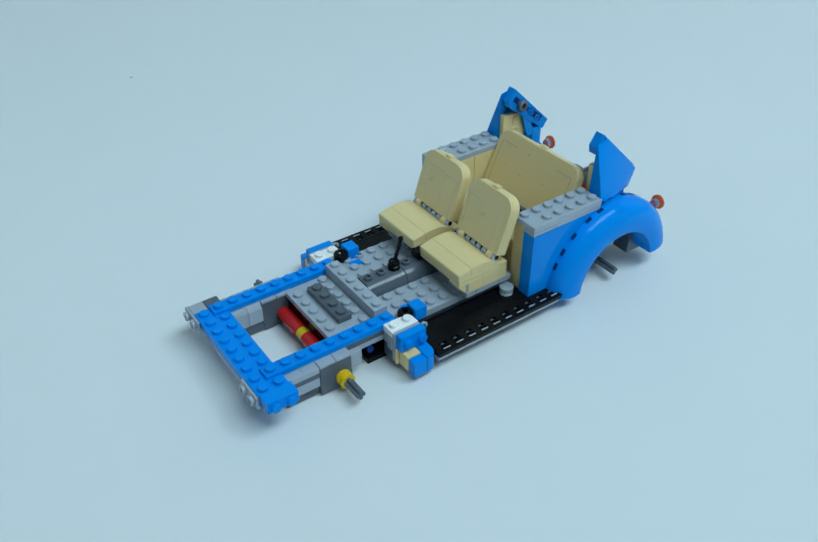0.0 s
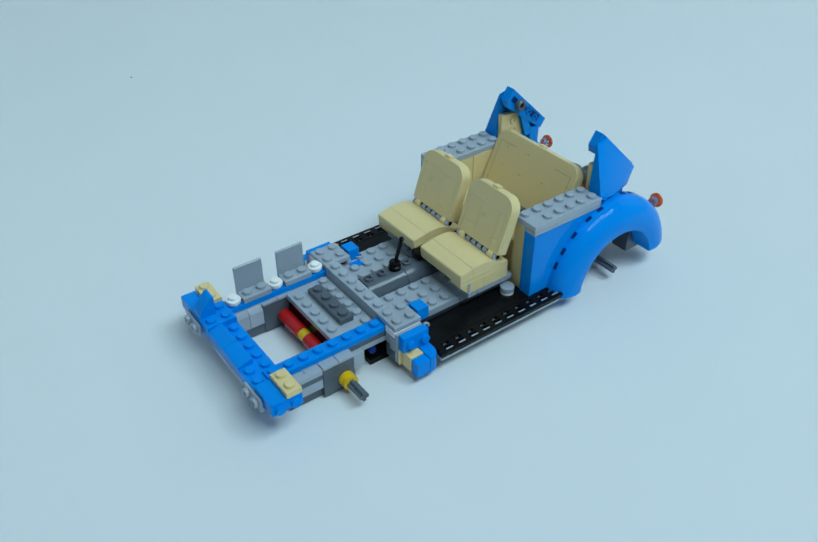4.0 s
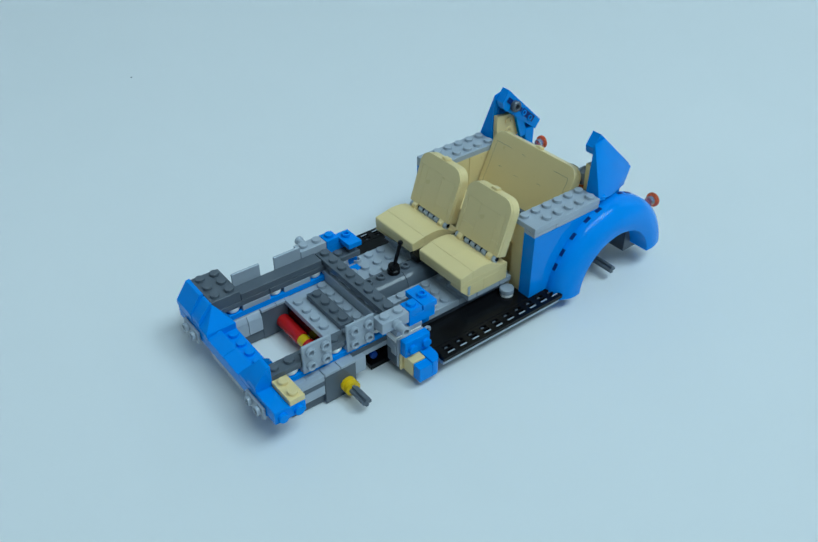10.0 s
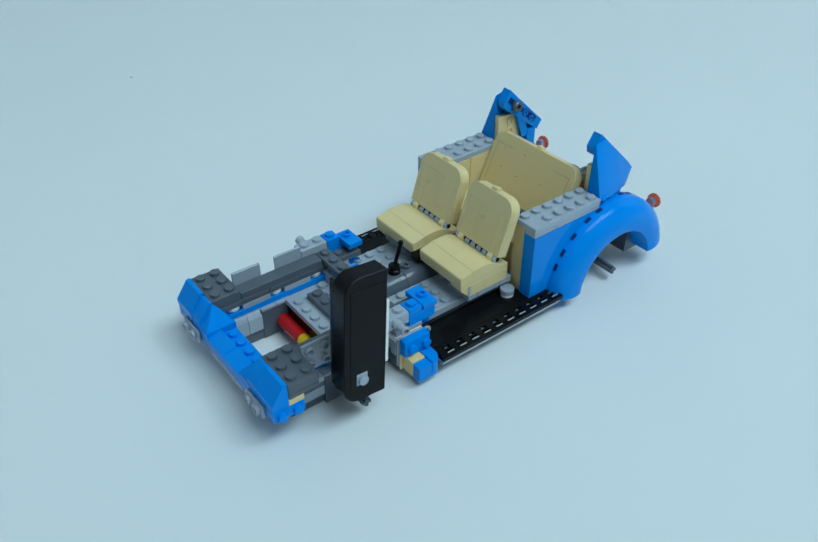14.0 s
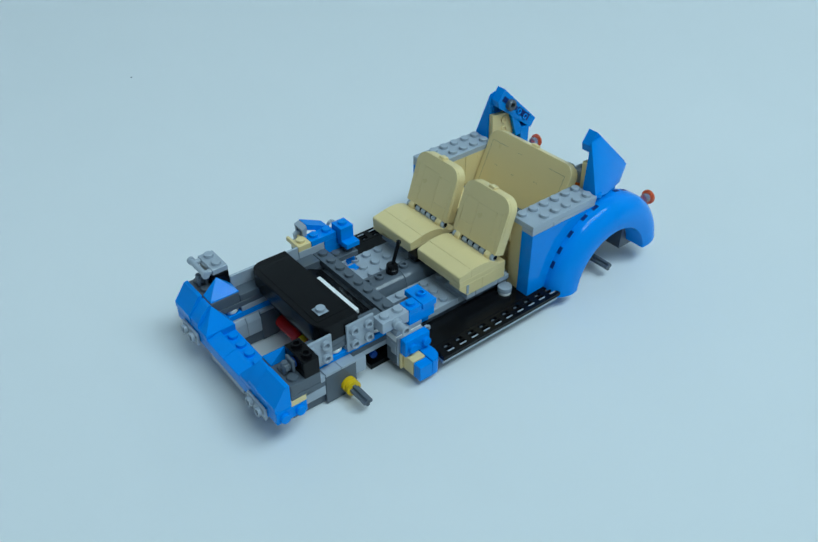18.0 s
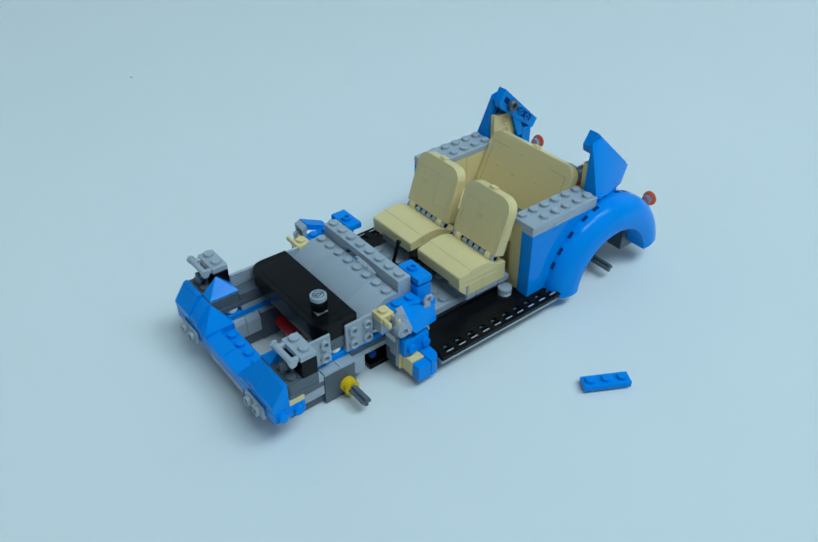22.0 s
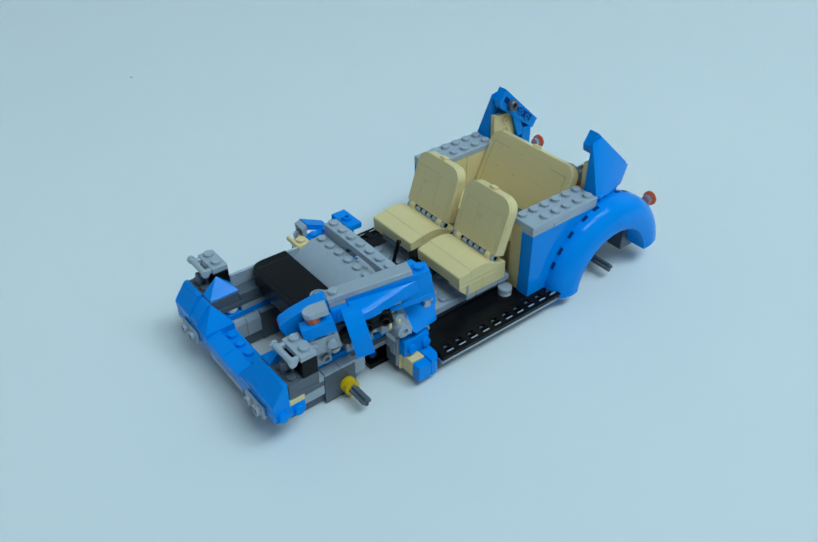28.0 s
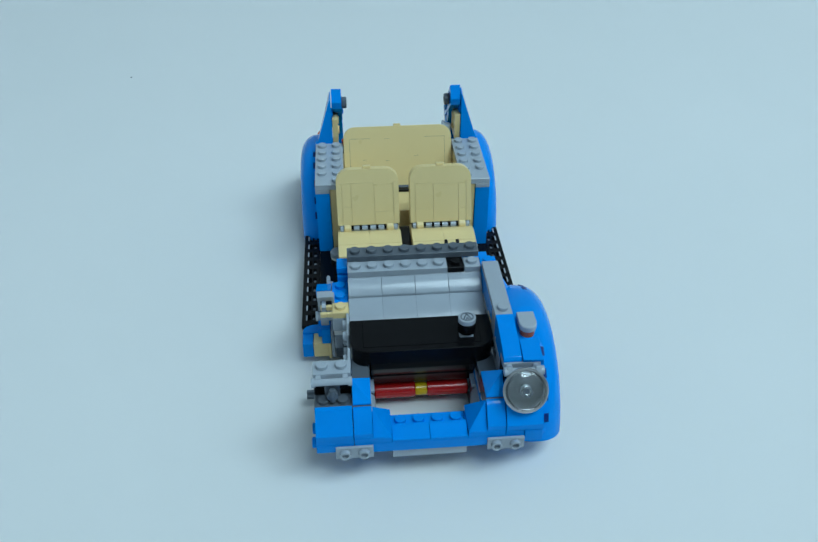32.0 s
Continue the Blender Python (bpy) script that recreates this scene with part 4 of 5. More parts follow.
prism(under, [(4.7, 3.03), (4.7, 1.8), (5.15, 1.76), (5.6, 2.76), (5.37, 2.82), (5.37, 3.03)], "y", -2.95, 2.98, 0.02)
part("under_slope", under, BLACK, CAR, "added black filler for the deep shade under the fascia", 14.85)
behind = bmesh.new()
prism(behind, [(1.54, 2.6), (2.64, 2.6), (2.64, 3.95), (2.5, 3.95), (1.54, 3.45)], "y", -2.95, 2.95, 0.02)
part("back_slope", behind, BLACK, CAR, "glossy black slope behind the fascia", 14.85)
lamp_holder(-1, 16.1, 16.2, 16.7, 16.9, 17.1)
lamp_holder(1, 17.5, 17.7, 17.9, 18.1, 17.3)
cowl_top(-1, 15.1, 15.3, 15.5, 15.6, 15.8, 16.0, 19.9)
cowl_top(1, 18.3, 18.7, 18.9, 19.5, 19.7, 19.0, 19.9)


def scuttle():
    bm = bmesh.new()
    box(bm, -0.5, 0.5, -4, 4, 5.6, 6.06)
    for s in (-1, 1):
        prof = [(s * 3.98, 4.15), (s * 3.98, 5.62), (s * 0.8, 5.62), (s * 1.4, 5.55), (s * 2.0, 5.35), (s * 2.5, 5.0), (s * 2.8, 4.6), (s * 2.9, 4.15)]
        prism(bm, prof, "x", -0.485, 0.485, 0.0)
    for k in range(8):
        stud(bm, 0, -3.5 + k, 6.06)
    part("arch_brick", bm, LGREY, CAR, "long light grey arch brick with eight studs", 19.97)
    for k, t in enumerate((20.5, 20.7, 20.9, 21.1)):
        y0, y1 = -4 + 2 * k, -2 + 2 * k
        bm = bmesh.new()
        prism(bm, [(0.52, 4.2), (0.52, 5.26), (1.5, 5.26), (3.45, 4.25), (3.45, 4.12)], "y", y0 + 0.004, y1 - 0.004, 0.006)
        for y in (y0 + 0.5, y0 + 1.5):
            stud(bm, 1.0, y, 5.26)
        part("slope", bm, LGREY, CAR, "light grey slope with two studs", t)
    for k, t in enumerate((30.9, 30.7, 30.5, 30.3)):
        y0, y1 = -4 + 2 * k, -2 + 2 * k
        bm = bmesh.new()
        prism(bm, [(0.52, 5.28), (0.52, 6.05), (0.62, 6.05), (1.45, 5.44), (1.45, 5.28)], "y", y0 + 0.012, y1 - 0.012, 0.012)
        part("slope", bm, LGREY, CAR, "smooth light grey slope", t)
    brick(CAR, LGREY, -1.5, 0.5, -4, 2, 6.07, 6.46, t=31.1, label="light grey plate with twelve studs")
    brick(CAR, LGREY, -0.5, 0.5, 3, 4, 6.07, 6.46, t=31.3)
    bm = bmesh.new()
    box(bm, -1.5, 0.5, 2, 3, 6.07, 6.46)
    stud(bm, 0, 2.5, 6.46)
    for y in (2.15, 2.85):
        box(bm, -1.9, -1.5, y - 0.12, y + 0.12, 6.2, 6.9, 0.04)
    part("clip_plate", bm, BLACK, CAR, "black plate with an upright clip", 31.3)
    brick(CAR, DGREY, -1.5, -0.5, -4, 4, 6.47, 6.87, t=31.7, label="long dark grey plate with eight studs")


scuttle()
arch_fender(1, 4.75, 0.95, 10, 185, (29.0, 29.2), rin=3.85, rout=5.75)
notch_shades(1, 4.75, 0.95, 5.75, (24, 36, 48, 60, 113, 121), 6.12, 29.2)
bm_ = bmesh.new()
hull(bm_, [(7.3, 5.03, 6.56), (7.2, 6.05, 6.48), (8.6, 5.03, 6.26), (8.6, 6.1, 6.2), (7.45, 6.25, 5.78), (8.4, 6.2, 5.7), (7.4, 5.03, 6.03), (8.5, 5.03, 5.98), (7.4, 6.0, 5.7)])
part("slope", bm_, BLUE, CAR, "smooth blue slope beside the headlamp", 28.25)


# ---- the fascia, built beside the car, turned over and set in ----
FASCIA = empty("fascia", "glossy black brick-built fascia with a small steering hub", "toy part")
ymat = Matrix(((0, -0.885, -0.465), (0, 0.465, -0.885), (1, 0, 0))).to_4x4()
FASCIA_BUILD = Matrix.Translation(Vector((-3.86, 12.58, 0)) * U) @ ymat @ Matrix.Translation(Vector((-3.5, 0, -4.1)) * U)
FASCIA_AT_HOME = Matrix.Identity(4)
LOOSE = []                     # (piece, home, time, thing's pose while it is built)


def loose(ob_parent, build, t, name, bm, mat, label=""):
    ob = part(name, bm, mat, ob_parent, label, None)
    LOOSE.append((ob, ob.matrix_basis.copy(), t, build))
    return ob


def rounded(x0, x1, y0, y1, r):
    out = [(x0, y0)]
    for k in range(7):
        a = -math.pi / 2 + math.pi / 2 * k / 6
        out.append((x1 - r + r * math.cos(a), y0 + r + r * math.sin(a)))
    for k in range(7):
        a = math.pi / 2 * k / 6
        out.append((x1 - r + r * math.cos(a), y1 - r + r * math.sin(a)))
    return out + [(x0, y1)]


def fascia():
    def put(t, name, mat, *boxes, label="", studs=()):
        bm = bmesh.new()
        for b in boxes:
            box(bm, *b)
        for p in studs:
            stud(bm, *p)
        loose(FASCIA, FASCIA_BUILD, t, name, bm, mat, label)
    put(11.1, "brick", BLACK, (3.5, 4.5, -4, 4, 4.1, 5.26), studs=[(4.5, -3.5 + k, 4.68, "x") for k in range(8)])
    put(11.3, "brick", TAN, (3.5, 4.62, -1.9, 2.1, 3.05, 4.09), label="tan brick at the back of the fascia", studs=[(4.62, -1.4 + k, 3.57, "x") for k in range(4)])
    put(11.5, "brick", BLACK, (4.63, 5.5, -1.9, 2.1, 3.05, 4.09), studs=[(5.5, -1.4 + k, 3.57, "x") for k in range(4)])
    put(11.5, "brick", BLACK, (4.51, 5.5, -2, 2, 4.1, 5.26), studs=[(5.5, -1.5 + k, 4.68, "x") for k in range(4)])
    put(11.7, "side_stud_brick", LGREY, (4.56, 5.44, 2.06, 2.94, 4.14, 5.2), (4.6, 5.4, 2.1, 2.3, 4.0, 4.15), (4.6, 5.4, 2.75, 2.95, 4.0, 4.15),
        (5.2, 5.4, 2.1, 2.95, 4.0, 4.15), (4.6, 4.75, 2.1, 2.95, 4.0, 4.15), label="light grey brick with a square socket", studs=[(5.44, 2.5, 4.68, "x", True)])
    put(11.9, "plate", BLACK, (5.46, 5.72, 2, 3, 4.1, 5.26), (4.51, 5.5, 2.95, 3.0, 4.05, 5.2), studs=[(5.72, 2.5, 4.68, "x")])
    for t, y0, y1, r0, r1 in ((11.9, 3, 4, 0.05, 0.9), (12.5, -4, -3, 0.9, 0.05)):
        bm = bmesh.new()
        out = [(4.51, y0 + 0.016), (4.51, y1 - 0.016)]
        for k in range(6):
            a = math.pi / 2 * k / 5
            out.append((6.2 - r1 + r1 * math.sin(a), y1 - 0.016 - r1 + r1 * math.cos(a)))
        for k in range(6):
            a = math.pi / 2 * k / 5
            out.append((6.2 - r0 + r0 * math.cos(a), y0 + 0.016 + r0 - r0 * math.sin(a)))
        prism(bm, out, "z", 4.1, 5.26, 0.0)
        loose(FASCIA, FASCIA_BUILD, t, "slope", bm, BLACK, "rounded black end piece")
    put(12.1, "brick", BLACK, (4.51, 5.5, -3, -2, 4.1, 5.26), studs=[(5.5, -2.5, 4.68, "x")])
    # black front slope, drawn further down to fill in the deep shade below it
    bm = bmesh.new()
    prism(bm, [(5.4, 2.85), (5.56, 2.8), (6.18, 3.85), (6.18, 4.3), (5.4, 4.3)], "y", -2.9, 3.2, 0.02)
    loose(FASCIA, FASCIA_BUILD, 12.9, "slope", bm, BLACK, "black slope along the front")
    bm = bmesh.new()
    prism(bm, rounded(3.5, 6.26, -4, 4, 1.0), "z", 4.32, 5.28, 0.05)
    loose(FASCIA, FASCIA_BUILD, 12.7, "top", bm, BLACK, "smooth black top with rounded corners")
    put(12.9, "tile", BLACK, (3.56, 5.9, -3.3, 3.3, 5.27, 5.292))
    put(13.1, "jumper_plate", LGREY, (4.75, 5.5, 2.1, 2.9, 5.28, 5.34), studs=[(5.12, 2.52, 5.34)], label="light grey jumper plate")
    put(13.6, "tile", WHITE, (2.66, 3.48, -1.3, 2.9, 4.1, 4.42), label="white tile on the back edge")
    bm = bmesh.new()
    lathe(bm, [(0.33, 0), (0.33, 0.1), (0.5, 0.12), (0.5, 0.7), (0.42, 0.78)], (5.12, 2.52, 5.4), "z", 20)
    loose(FASCIA, FASCIA_AT_HOME, 21.3, "hub", bm, BLACK, "black round hub")
    bm = bmesh.new()
    lathe(bm, [(0.4, 0), (0.5, 0.05), (0.5, 0.3), (0.46, 0.34), (0.38, 0.34), (0.36, 0.3)], (5.12, 2.52, 6.15), "z", 24)
    loose(FASCIA, FASCIA_AT_HOME, 21.7, "cap", bm, LGREY, "light grey round cap")
    bm = bmesh.new()
    lathe(bm, [(0.36, 0.3), (0.36, 0.318), (0.31, 0.318), (0.31, 0.3)], (5.12, 2.52, 6.16), "z", 24, close=False)
    for a, b in (((-0.22, 0.22), (0.0, -0.28)), ((0.0, -0.28), (0.22, 0.22)), ((-0.1, 0.3), (0.0, 0.05)), ((0.0, 0.05), (0.1, 0.3))):
        rod(bm, (5.12 + a[1], 2.52 + a[0], 6.46), (5.12 + b[1], 2.52 + b[0], 6.455), 0.035, 6)
    loose(FASCIA, FASCIA_AT_HOME, 21.7, "cap_mark", bm, DGREY, "dark thin bars in a ring")


fascia()

# ---- the wing panel, built beside the car and hooked on ----
WING = empty("wing_panel", "blue brick-built wing panel with grey tile", "toy part")
WING_BUILD = pose(-10.63 * U, 10.25 * U, -4.28 * U, 0, 0, -25.6)
WING_TURN = Matrix.Translation(Vector((-0.5, 4.5, 0)) * U) @ pose(0, 0, 0, 0, 0, -3.2) @ Matrix.Translation(Vector((0.5, -4.5, 0)) * U)
WING_BUILD = WING_BUILD @ WING_TURN


def wing():
    def put(t, name, mat, *boxes, label="", studs=(), at=WING_BUILD):
        bm = bmesh.new()
        for b in boxes:
            box(bm, *b)
        for p in studs:
            stud(bm, *p)
        loose(WING, at, t, name, bm, mat, label)
    put(21.9, "plate", BLUE, (-0.5, 2.5, 4, 5, 4.46, 4.85), studs=[(k, 4.5, 4.85) for k in range(3)])
    put(22.1, "bracket", BLACK, (2.5, 4.5, 4, 5.0, 4.42, 4.85), (2.3, 4.3, 5.02, 5.72, 4.35, 5.2), studs=[(2.75, 5.4, 5.2), (2.8, 5.72, 4.72, "y", True), (3.8, 5.72, 4.72, "y", True)])
    put(22.3, "bracket", DGREY, (4.5, 6.5, 4, 5.0, 4.3, 4.85), studs=[(5, 5.0, 4.6, "y", True), (6, 5.0, 4.6, "y", True)])
    put(22.5, "plate", LGREY, (1.5, 7.5, 4, 5, 4.87, 5.26), studs=[(2 + k, 4.5, 5.26) for k in range(6)])
    put(22.8, "plate", DGREY, (4.5, 7.5, 5.02, 5.4, 4.3, 5.2), studs=[(5 + k, 5.4, 4.75, "y") for k in range(3)])
    bm = bmesh.new()
    lathe(bm, [(0.36, 0), (0.36, 0.14), (0.48, 0.16), (0.49, 0.38)], (6, 4.5, 5.27), "z", 20)
    stud(bm, 6, 4.5, 5.65)
    loose(WING, WING_BUILD, 23.0, "round_plate", bm, WHITE)
    put(23.3, "brick", LGREY, (4.5, 5.5, 4, 5, 5.27, 6.46), studs=[(5, 4.5, 6.46), (5, 4.99, 5.85, "y", True)], label="light grey brick with a side stud")
    put(23.5, "plate", TAN, (3.4, 4.4, 4, 5.8, 5.27, 5.5), studs=[(3.9, 4.5, 5.5), (3.9, 5.3, 5.5)])
    put(23.7, "plate", BLUE, (1.5, 3.5, 4, 5, 5.27, 5.66), studs=[(2, 4.5, 5.66), (3, 4.5, 5.66)])
    put(23.85, "brick", BLUE, (-0.5, 1.5, 4, 5, 4.87, 5.51), studs=[(0, 4.5, 5.51), (1, 4.5, 5.51)])
    put(23.95, "brick", BLUE, (-0.5, 4.5, 4, 5, 5.52, 6.46), studs=[(k, 4.5, 6.46) for k in range(5)], label="long blue brick with five studs")
    put(24.3, "tile", BLUE, (4.5, 5.5, 5.02, 5.4, 5.4, 6.3), studs=[(5, 5.4, 5.85, "y")])
    bm = bmesh.new()
    prof = [(5.52, 5.4), (5.52, 6.86), (6.2, 6.83), (6.9, 6.68), (7.6, 6.52), (8.3, 6.27), (8.46, 6.08), (8.3, 5.45), (7.6, 5.3)]
    prism(bm, prof, "y", 4.02, 4.98, 0.02)
    loose(WING, WING_BUILD, 24.7, "bow", bm, BLUE, "curved blue bow piece")
    put(24.8, "bracket", LGREY, (5.5, 7.5, 5.4, 6.1, 4.3, 5.3), studs=[(6, 5.75, 5.3, "z", True), (7, 5.75, 5.3, "z", True), (6, 6.1, 4.8, "y"), (7, 6.1, 4.8, "y")])
    bm = bmesh.new()
    lathe(bm, [(0.45, 0), (0.5, 0.05), (0.5, 0.4), (0.4, 0.45)], (5.0, 5.5, 4.6), "y", 18)
    loose(WING, WING_BUILD, 25.0, "round_plate", bm, BLACK)
    bm = bmesh.new()
    hull(bm, [(0.4, 5.02, 6.1), (0.4, 5.02, 5.3), (4.45, 5.02, 6.3), (4.45, 5.02, 5.3), (4.45, 5.85, 5.3), (4.45, 5.85, 5.75), (3.6, 5.85, 5.75), (3.4, 5.85, 5.3), (3.6, 5.4, 6.2), (4.45, 5.4, 6.2)])
    loose(WING, WING_BUILD, 25.4, "wedge", bm, BLUE, "blue wedge slope")
    bm = bmesh.new()
    box(bm, 0.5, 5.5, 4, 5, 6.48, 6.84)
    stud(bm, 5, 4.5, 6.84)
    loose(WING, WING_BUILD, 26.0, "tile", bm, LGREY, "long light grey tile with one stud")
    bm = bmesh.new()
    prof = [(5.42, 6.3), (5.75, 6.25), (6.25, 6.0), (6.6, 5.5), (6.75, 4.9), (6.75, 3.6), (6.5, 3.6), (6.45, 4.9), (6.2, 5.4), (5.8, 5.7), (5.42, 5.75)]
    prism(bm, prof, "x", 3.9, 4.98, 0.02)
    loose(WING, WING_BUILD, 26.3, "curved_slope", bm, BLUE, "blue curved slope hanging down the side")
    put(26.6, "plate", BLUE, (5.5, 7.4, 5.3, 6.2, 5.5, 6.3))
    lampt = tagged(new("indicator"), "round clear orange lamp under a grey cap")
    lampt.parent = WING
    LOOSE.append((lampt, Matrix.Identity(4), 26.9, WING_BUILD))
    bm = bmesh.new()
    lathe(bm, [(0.4, 0), (0.43, 0.35)], (6.55, 5.6, 6.32), "z", 18)
    part("lens", bm, ORANGE, lampt)
    bm = bmesh.new()
    lathe(bm, [(0.43, 0), (0.47, 0.05), (0.47, 0.33), (0.42, 0.38)], (6.55, 5.6, 6.68), "z", 20)
    prism(bm, [(5.62, 5.14), (6.55, 5.13), (6.55, 6.07), (5.62, 6.06)], "z", 6.68, 7.055, 0.02)
    part("cap", bm, LGREY, lampt)


wing()

# ---- the headlamp ----
LENS = []


def headlamp():
    h = empty("headlamp", "round clear headlamp with a silver dish, tilted up", "toy part")
    tilt = Matrix.Translation((9.5, 5.0, 5.02)) @ Matrix.Rotation(radians(-33), 4, "Y") @ Matrix.Scale(0.95, 4)
    o = (0, 0, 0)

    def put(name, prof, mat, parent, seg=36):
        bm = bmesh.new()
        lathe(bm, prof, o, "x", seg)
        bm.transform(tilt)
        part(name, bm, mat, parent)
    put("rim", [(1.08, 0.1), (1.2, 0.12), (1.27, 0.22), (1.27, 0.36), (1.2, 0.42), (1.12, 0.4), (1.08, 0.3)], SILVER, h)
    put("dish", [(0.3, -0.35), (0.55, -0.25), (0.95, -0.05), (1.15, 0.12), (1.1, 0.2), (0.9, 0.08), (0.62, 0.0), (0.6, 0.1), (0.42, 0.1), (0.4, 0.02), (0.2, 0.0)], DISH, h)
    put("socket", [(0.34, 0.0), (0.34, 0.46), (0.28, 0.5), (0.17, 0.5), (0.15, 0.2)], LGREY, h, 20)
    bm = bmesh.new()
    for y in (-0.8, 0.8):
        box(bm, -0.25, 0.3, y - 0.2, y + 0.2, 0.85, 1.3, 0.05)
    box(bm, -0.55, -0.2, -0.45, 0.45, -0.3, 0.6, 0.08)
    bm.transform(tilt)
    part("bracket", bm, LGREY, h)
    lens = tagged(new("lens_group"), "clear lens with a small stud")
    lens.parent = h
    LENS.append(lens)
    put("lens", [(1.12, 0.3), (1.13, 0.38), (1.02, 0.48), (0.8, 0.56), (0.5, 0.62), (0.34, 0.63), (0.32, 0.58), (0.5, 0.56), (0.8, 0.5), (1.0, 0.41), (1.06, 0.32)], CLEAR, lens)
    put("stud", [(0.3, 0.56), (0.3, 0.8), (0.27, 0.83), (0.2, 0.83), (0.18, 0.8), (0.17, 0.56)], CLEAR, lens, 20)
    put("stud_core", [(0.15, 0.52), (0.15, 0.7), (0.08, 0.71)], DGREY, lens, 14)
    return h


HEADLAMP = headlamp()


# ---- movement ----
CAR_ROWS = (
    (0, -0.37, -0.37, -2.88),
    (0.5, -0.37, -0.37, -2.82),
    (1, -0.35, -0.34, -2.57),
    (1.5, -0.33, -0.29, -2.24),
    (2, -0.33, -0.29, -2.34),
    (2.5, -0.38, -0.27, -2.23),
    (3, -0.38, -0.28, -2.05),
    (3.5, -0.38, -0.27, -2),
    (5.5, -0.26, -0.13, -1.63),
    (6, -0.26, -0.11, -1.55),
    (6.5, -0.26, -0.08, -1.25),
    (7, -0.21, -0.07, -1.07),
    (7.5, -0.16, -0.07, -1.25),
    (8, -0.14, -0.05, -0.97),
    (8.5, -0.08, 0.02, -0.88),
    (9, -0.07, 0.08, -0.4),
    (9.5, -0.07, 0.07, -0.57),
    (10, -0.06, 0.09, -0.49),
    (10.5, -0.07, 0.13, -0.7),
    (11, -0.09, 0.12, -0.61),
    (11.5, -0.09, 0.12, -0.61),
    (12, -0.09, 0.12, -0.61),
    (12.5, -0.1, 0.11, -0.62),
    (13, -0.09, 0.13, -0.59),
    (13.5, -0.1, 0.11, -0.61),
    (14, -0.09, 0.08, -0.83),
    (14.5, -0.09, 0.07, -0.87),
    (16.5, -0.07, 0.13, -0.31),
    (17, -0.08, 0.12, 0.12),
    (17.5, -0.09, 0.12, 0.29),
    (18, -0.01, 0.01, 0.51),
    (18.5, -0.01, -0.02, 0.27),
    (19, -0.02, -0.03, 0.15),
    (19.5, -0.02, -0.03, -0.06),
    (20, -0.01, -0.01, -0.04),
    (20.5, -0.01, -0.02, -0.05),
    (21, -0.01, -0.02, -0.05),
    (21.5, -0, -0, -0.01),
    (22, -0, -0, -0.01),
    (22.5, 0, -0, 0),
    (23, 0, -0, 0),
    (23.5, -0, 0, 0),
    (24, -0, 0, -0.01),
    (24.5, -0, 0, -0.01),
    (25, -0.01, -0.02, -0.08),
    (25.5, -0, -0, -0.01),
    (27.5, -0, -0.01, -0.1),
    (28, -0.01, -0, -0),
    (28.5, 0.02, 0.02, -0.17),
    (29, -0.01, 0.03, -0.84),
    (29.32, -0.01, 0.03, -0.84),
    (29.36, -0.13, 1.06, 9.5),
    (29.52, -0.13, 1.06, 9.5),
    (29.56, -0.27, 2.33, 20.09),
    (29.72, -0.27, 2.33, 20.09),
    (29.76, -0.95, 3.89, 35.53),
    (29.92, -0.95, 3.89, 35.53),
    (29.96, -0.81, 3.49, 43.7),
    (30.25, -0.81, 3.49, 43.7),
    (30.29, -0.87, 3.41, 43.7),
    (31.91, -0.87, 3.41, 43.7),
    (31.95, -0.99, 3.63, 56.4),
    (32, -0.99, 3.63, 56.4),
)


def spot(i, m):
    """A waiting place on the table for the i-th piece, behind the camera."""
    a, b = i % 14, i // 14
    x = 0.235 + 0.038 * (a - 7) * -0.787 + 0.036 * b * 0.617
    y = 0.360 + 0.038 * (a - 7) * 0.617 + 0.036 * b * 0.787
    return Matrix.Translation((x, y, 0.0)) @ m.to_3x3().to_4x4()


def car_pose(x, y, turn):
    return pose(x * U, y * U, 0, 0, 0, turn)


def home_rows(t0):
    """The car's own rows from t0 on, for what is fixed to it."""
    return [(t, car_pose(x, y, turn)) for t, x, y, turn in CAR_ROWS if t > t0]


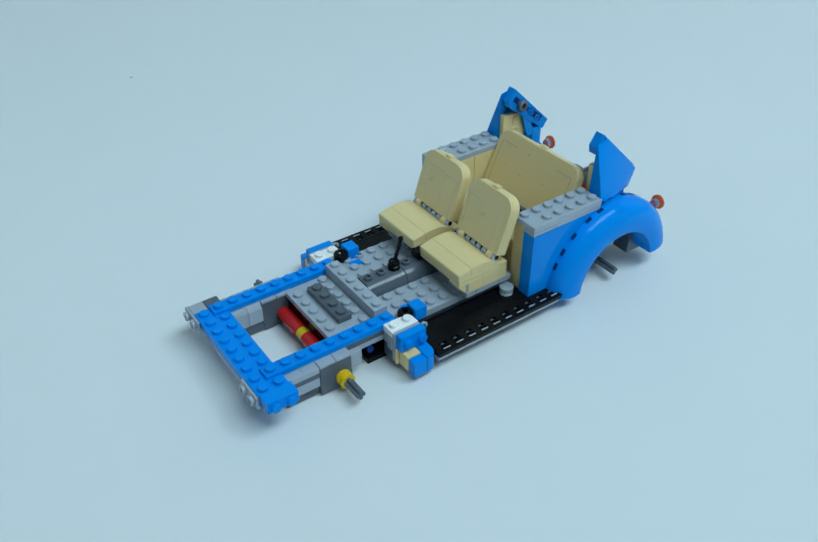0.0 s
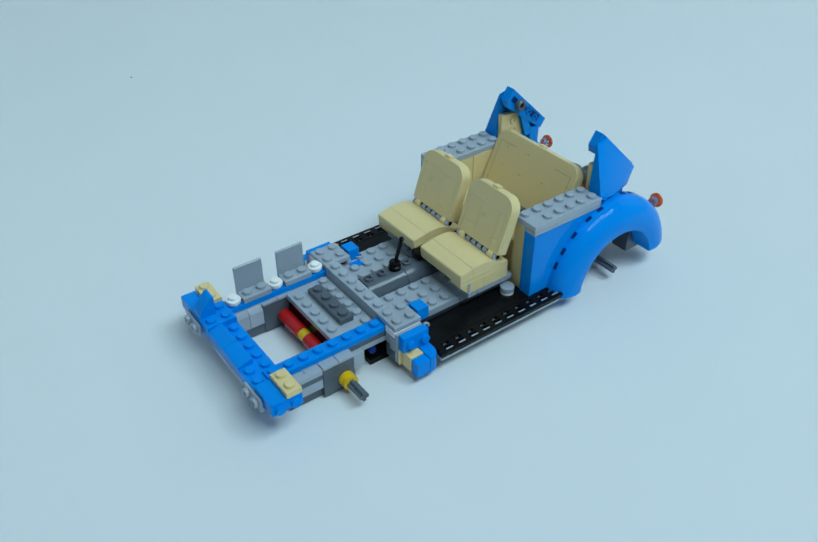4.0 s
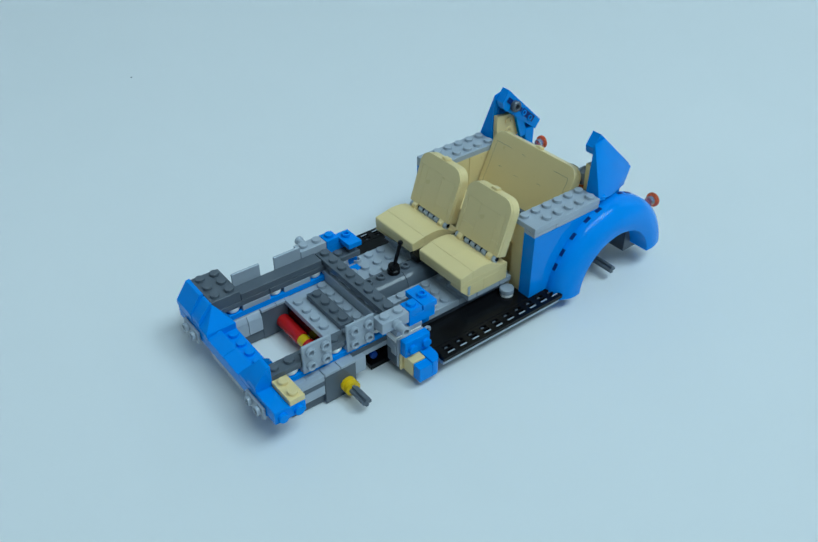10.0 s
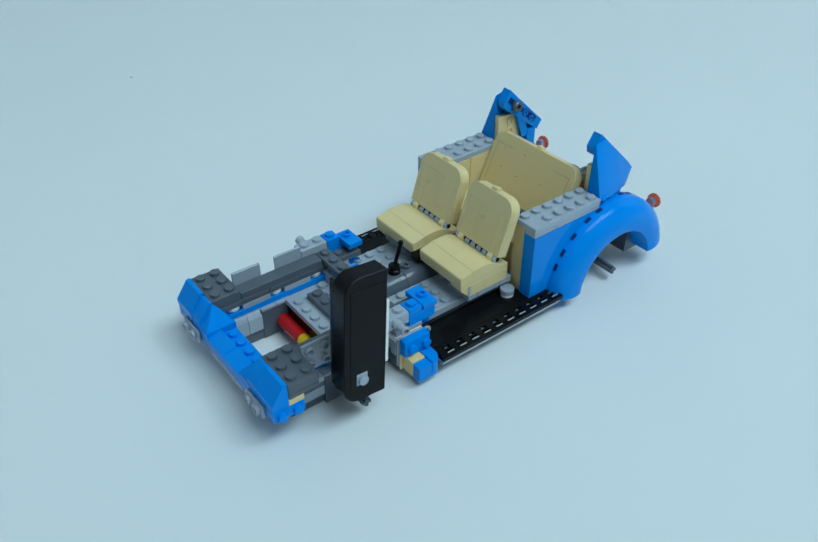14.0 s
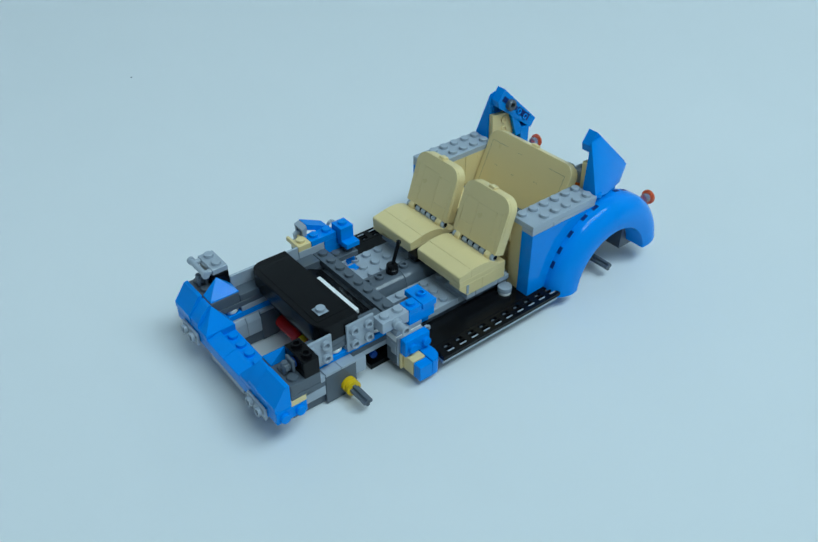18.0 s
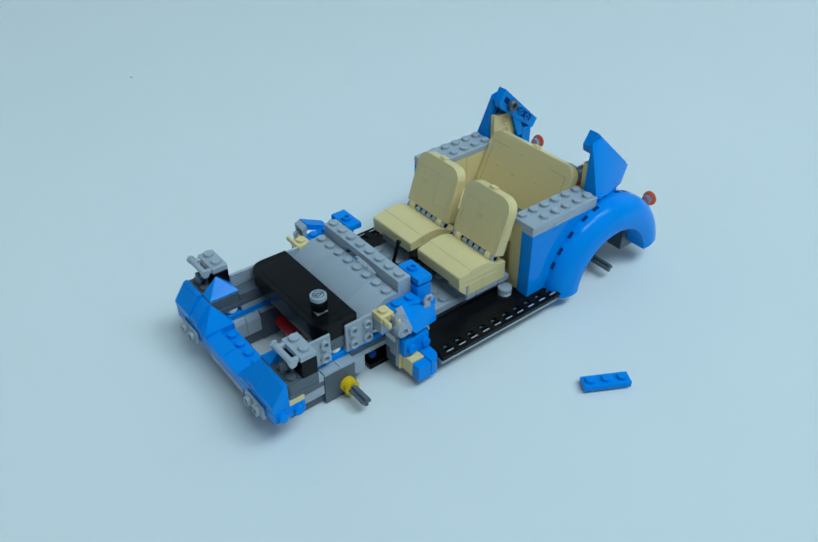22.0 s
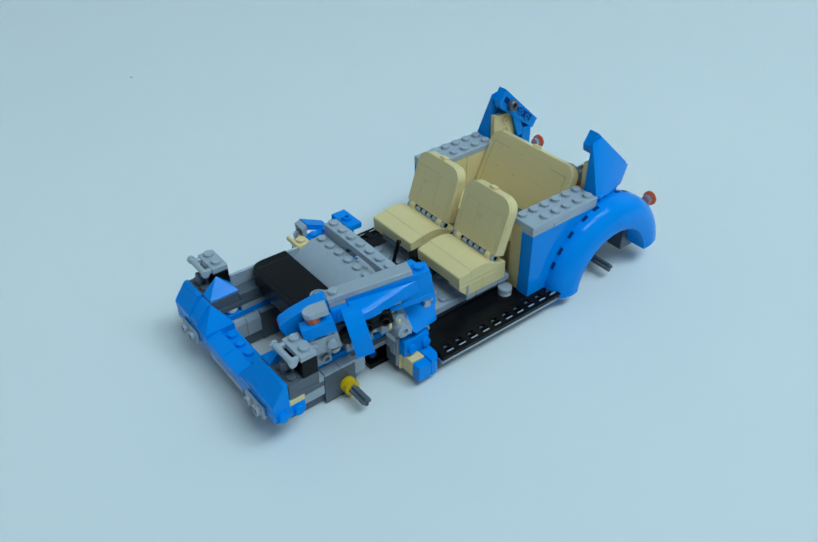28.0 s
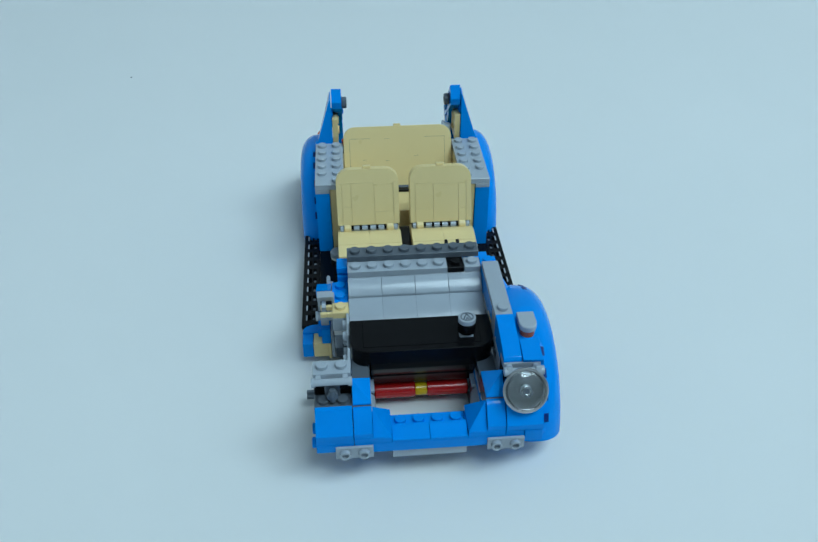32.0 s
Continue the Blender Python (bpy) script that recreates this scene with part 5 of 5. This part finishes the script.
def motions():
    walk(CAR, [(t, car_pose(x, y, turn)) for t, x, y, turn in CAR_ROWS])
    i = 0
    for ob, home, t in MOVES:
        there = spot(i, home)
        walk(ob, [(0.0, there), (t - 0.09, there), (t - 0.05, home), (32.0, home)])
        i += 1
    for ob, home, t, build in LOOSE:
        there = build.inverted() @ spot(i, build @ home)
        walk(ob, [(0.0, there), (t - 0.09, there), (t - 0.05, home), (32.0, home)])
        i += 1
    c = Vector((4.9, 0, 4.1)) * U

    def fas(x, y, z, rx, ry, rz):
        return pose(x * U, y * U, z * U, rx, ry, rz) @ Matrix.Translation(-c)
    b = FASCIA_BUILD
    mid = Matrix.Translation((b @ Vector(c)) + Vector((0, 0, 0.006))) @ (b.to_3x3() @ Matrix.Rotation(radians(45), 3, "Y")).to_4x4() @ Matrix.Translation(-c)
    def nudged(d):
        return Matrix.Translation((d * U * 0.617, d * U * 0.787, 0)) @ b
    rows = [(0.0, nudged(-0.28)), (11.82, nudged(-0.28)), (11.86, nudged(-0.17)), (12.6, nudged(-0.12)), (12.66, nudged(0.04)), (12.82, nudged(0.04)),
            (12.86, nudged(0.14)), (13.02, nudged(0.14)), (13.05, mid), (13.08, fas(-3.0, 13.1, 1.15, 0, 0, 66)), (13.22, fas(-3.0, 13.1, 1.15, 0, 0, 66)),
            (13.26, fas(-0.9, 12.6, 1.15, 0, 0, 27)), (13.52, fas(-0.9, 12.6, 1.15, 0, 0, 27)),
            (13.58, fas(1.8, 11.4, 1.15, 0, 0, 8)), (13.72, fas(1.8, 11.4, 1.15, 0, 0, 8)),
            (13.76, fas(3.55, 7.27, 2.4, -35.8, -4.9, 9.7)), (13.92, fas(3.55, 7.27, 2.4, -35.8, -4.9, 9.7)),
            (13.96, fas(5.2, 6.1, 6.3, -86.6, -5.3, -0.7)), (14.1, fas(5.2, 6.1, 6.3, -86.6, -5.3, -0.7)), (14.13, fas(5.0, 5.2, 6.3, -42, 0, 1)), (14.16, fas(4.67, 4.38, 6.06, 1.1, 4.1, 3.5)), (14.32, fas(4.67, 4.38, 6.06, 1.1, 4.1, 3.5)),
            (14.36, fas(4.5, 0.3, 4.9, -14, 14, -8)), (14.7, fas(4.7, 0.1, 4.6, -6, 6, -3))]
    walk(FASCIA, rows + [(14.85, car_pose(-0.087, 0.08, -0.8))] + home_rows(15.0))
    c = Vector((3.5, 4.5, 5.3)) * U
    w = WING_BUILD
    rows = [(0.0, w), (26.95, w), (27.1, fas2(c, 1.9, 8.2, 1.4, 6, 0, -48)), (27.72, fas2(c, 1.9, 8.2, 1.4, 6, 0, -48)), (27.76, fas2(c, 3.56, 4.5, 3.1, -14.3, -43, -40.4)),
            (27.92, fas2(c, 3.56, 4.5, 3.1, -14.3, -43, -40.4))]
    near = [(27.96, fas2(c, 3.37, 4.69, 6.25, 2.8, 10.9, -20.6)), (28.13, fas2(c, 3.37, 4.69, 6.25, 2.8, 10.9, -20.6)), (28.17, car_pose(0, 0, 0))]
    walk(WING, rows + near + home_rows(28.2))
    for ob in LENS:
        there = pose(-0.02, 0.03, -0.0016)
        walk(ob, [(0.0, there), (28.76, there), (28.8, Matrix.Identity(4)), (32.0, Matrix.Identity(4))])
    far_spot = spot(i, Matrix.Identity(4)) @ Matrix.Translation((-9.4 * U, -5 * U, -4.0 * U))
    walk(HEADLAMP, [(0.0, far_spot), (28.5, far_spot), (28.54, car_pose(0.018, 0.016, -0.17))] + home_rows(28.9))


def fas2(c, x, y, z, rx, ry, rz):
    return pose(x * U, y * U, z * U, rx, ry, rz) @ Matrix.Translation(-c)


motions()
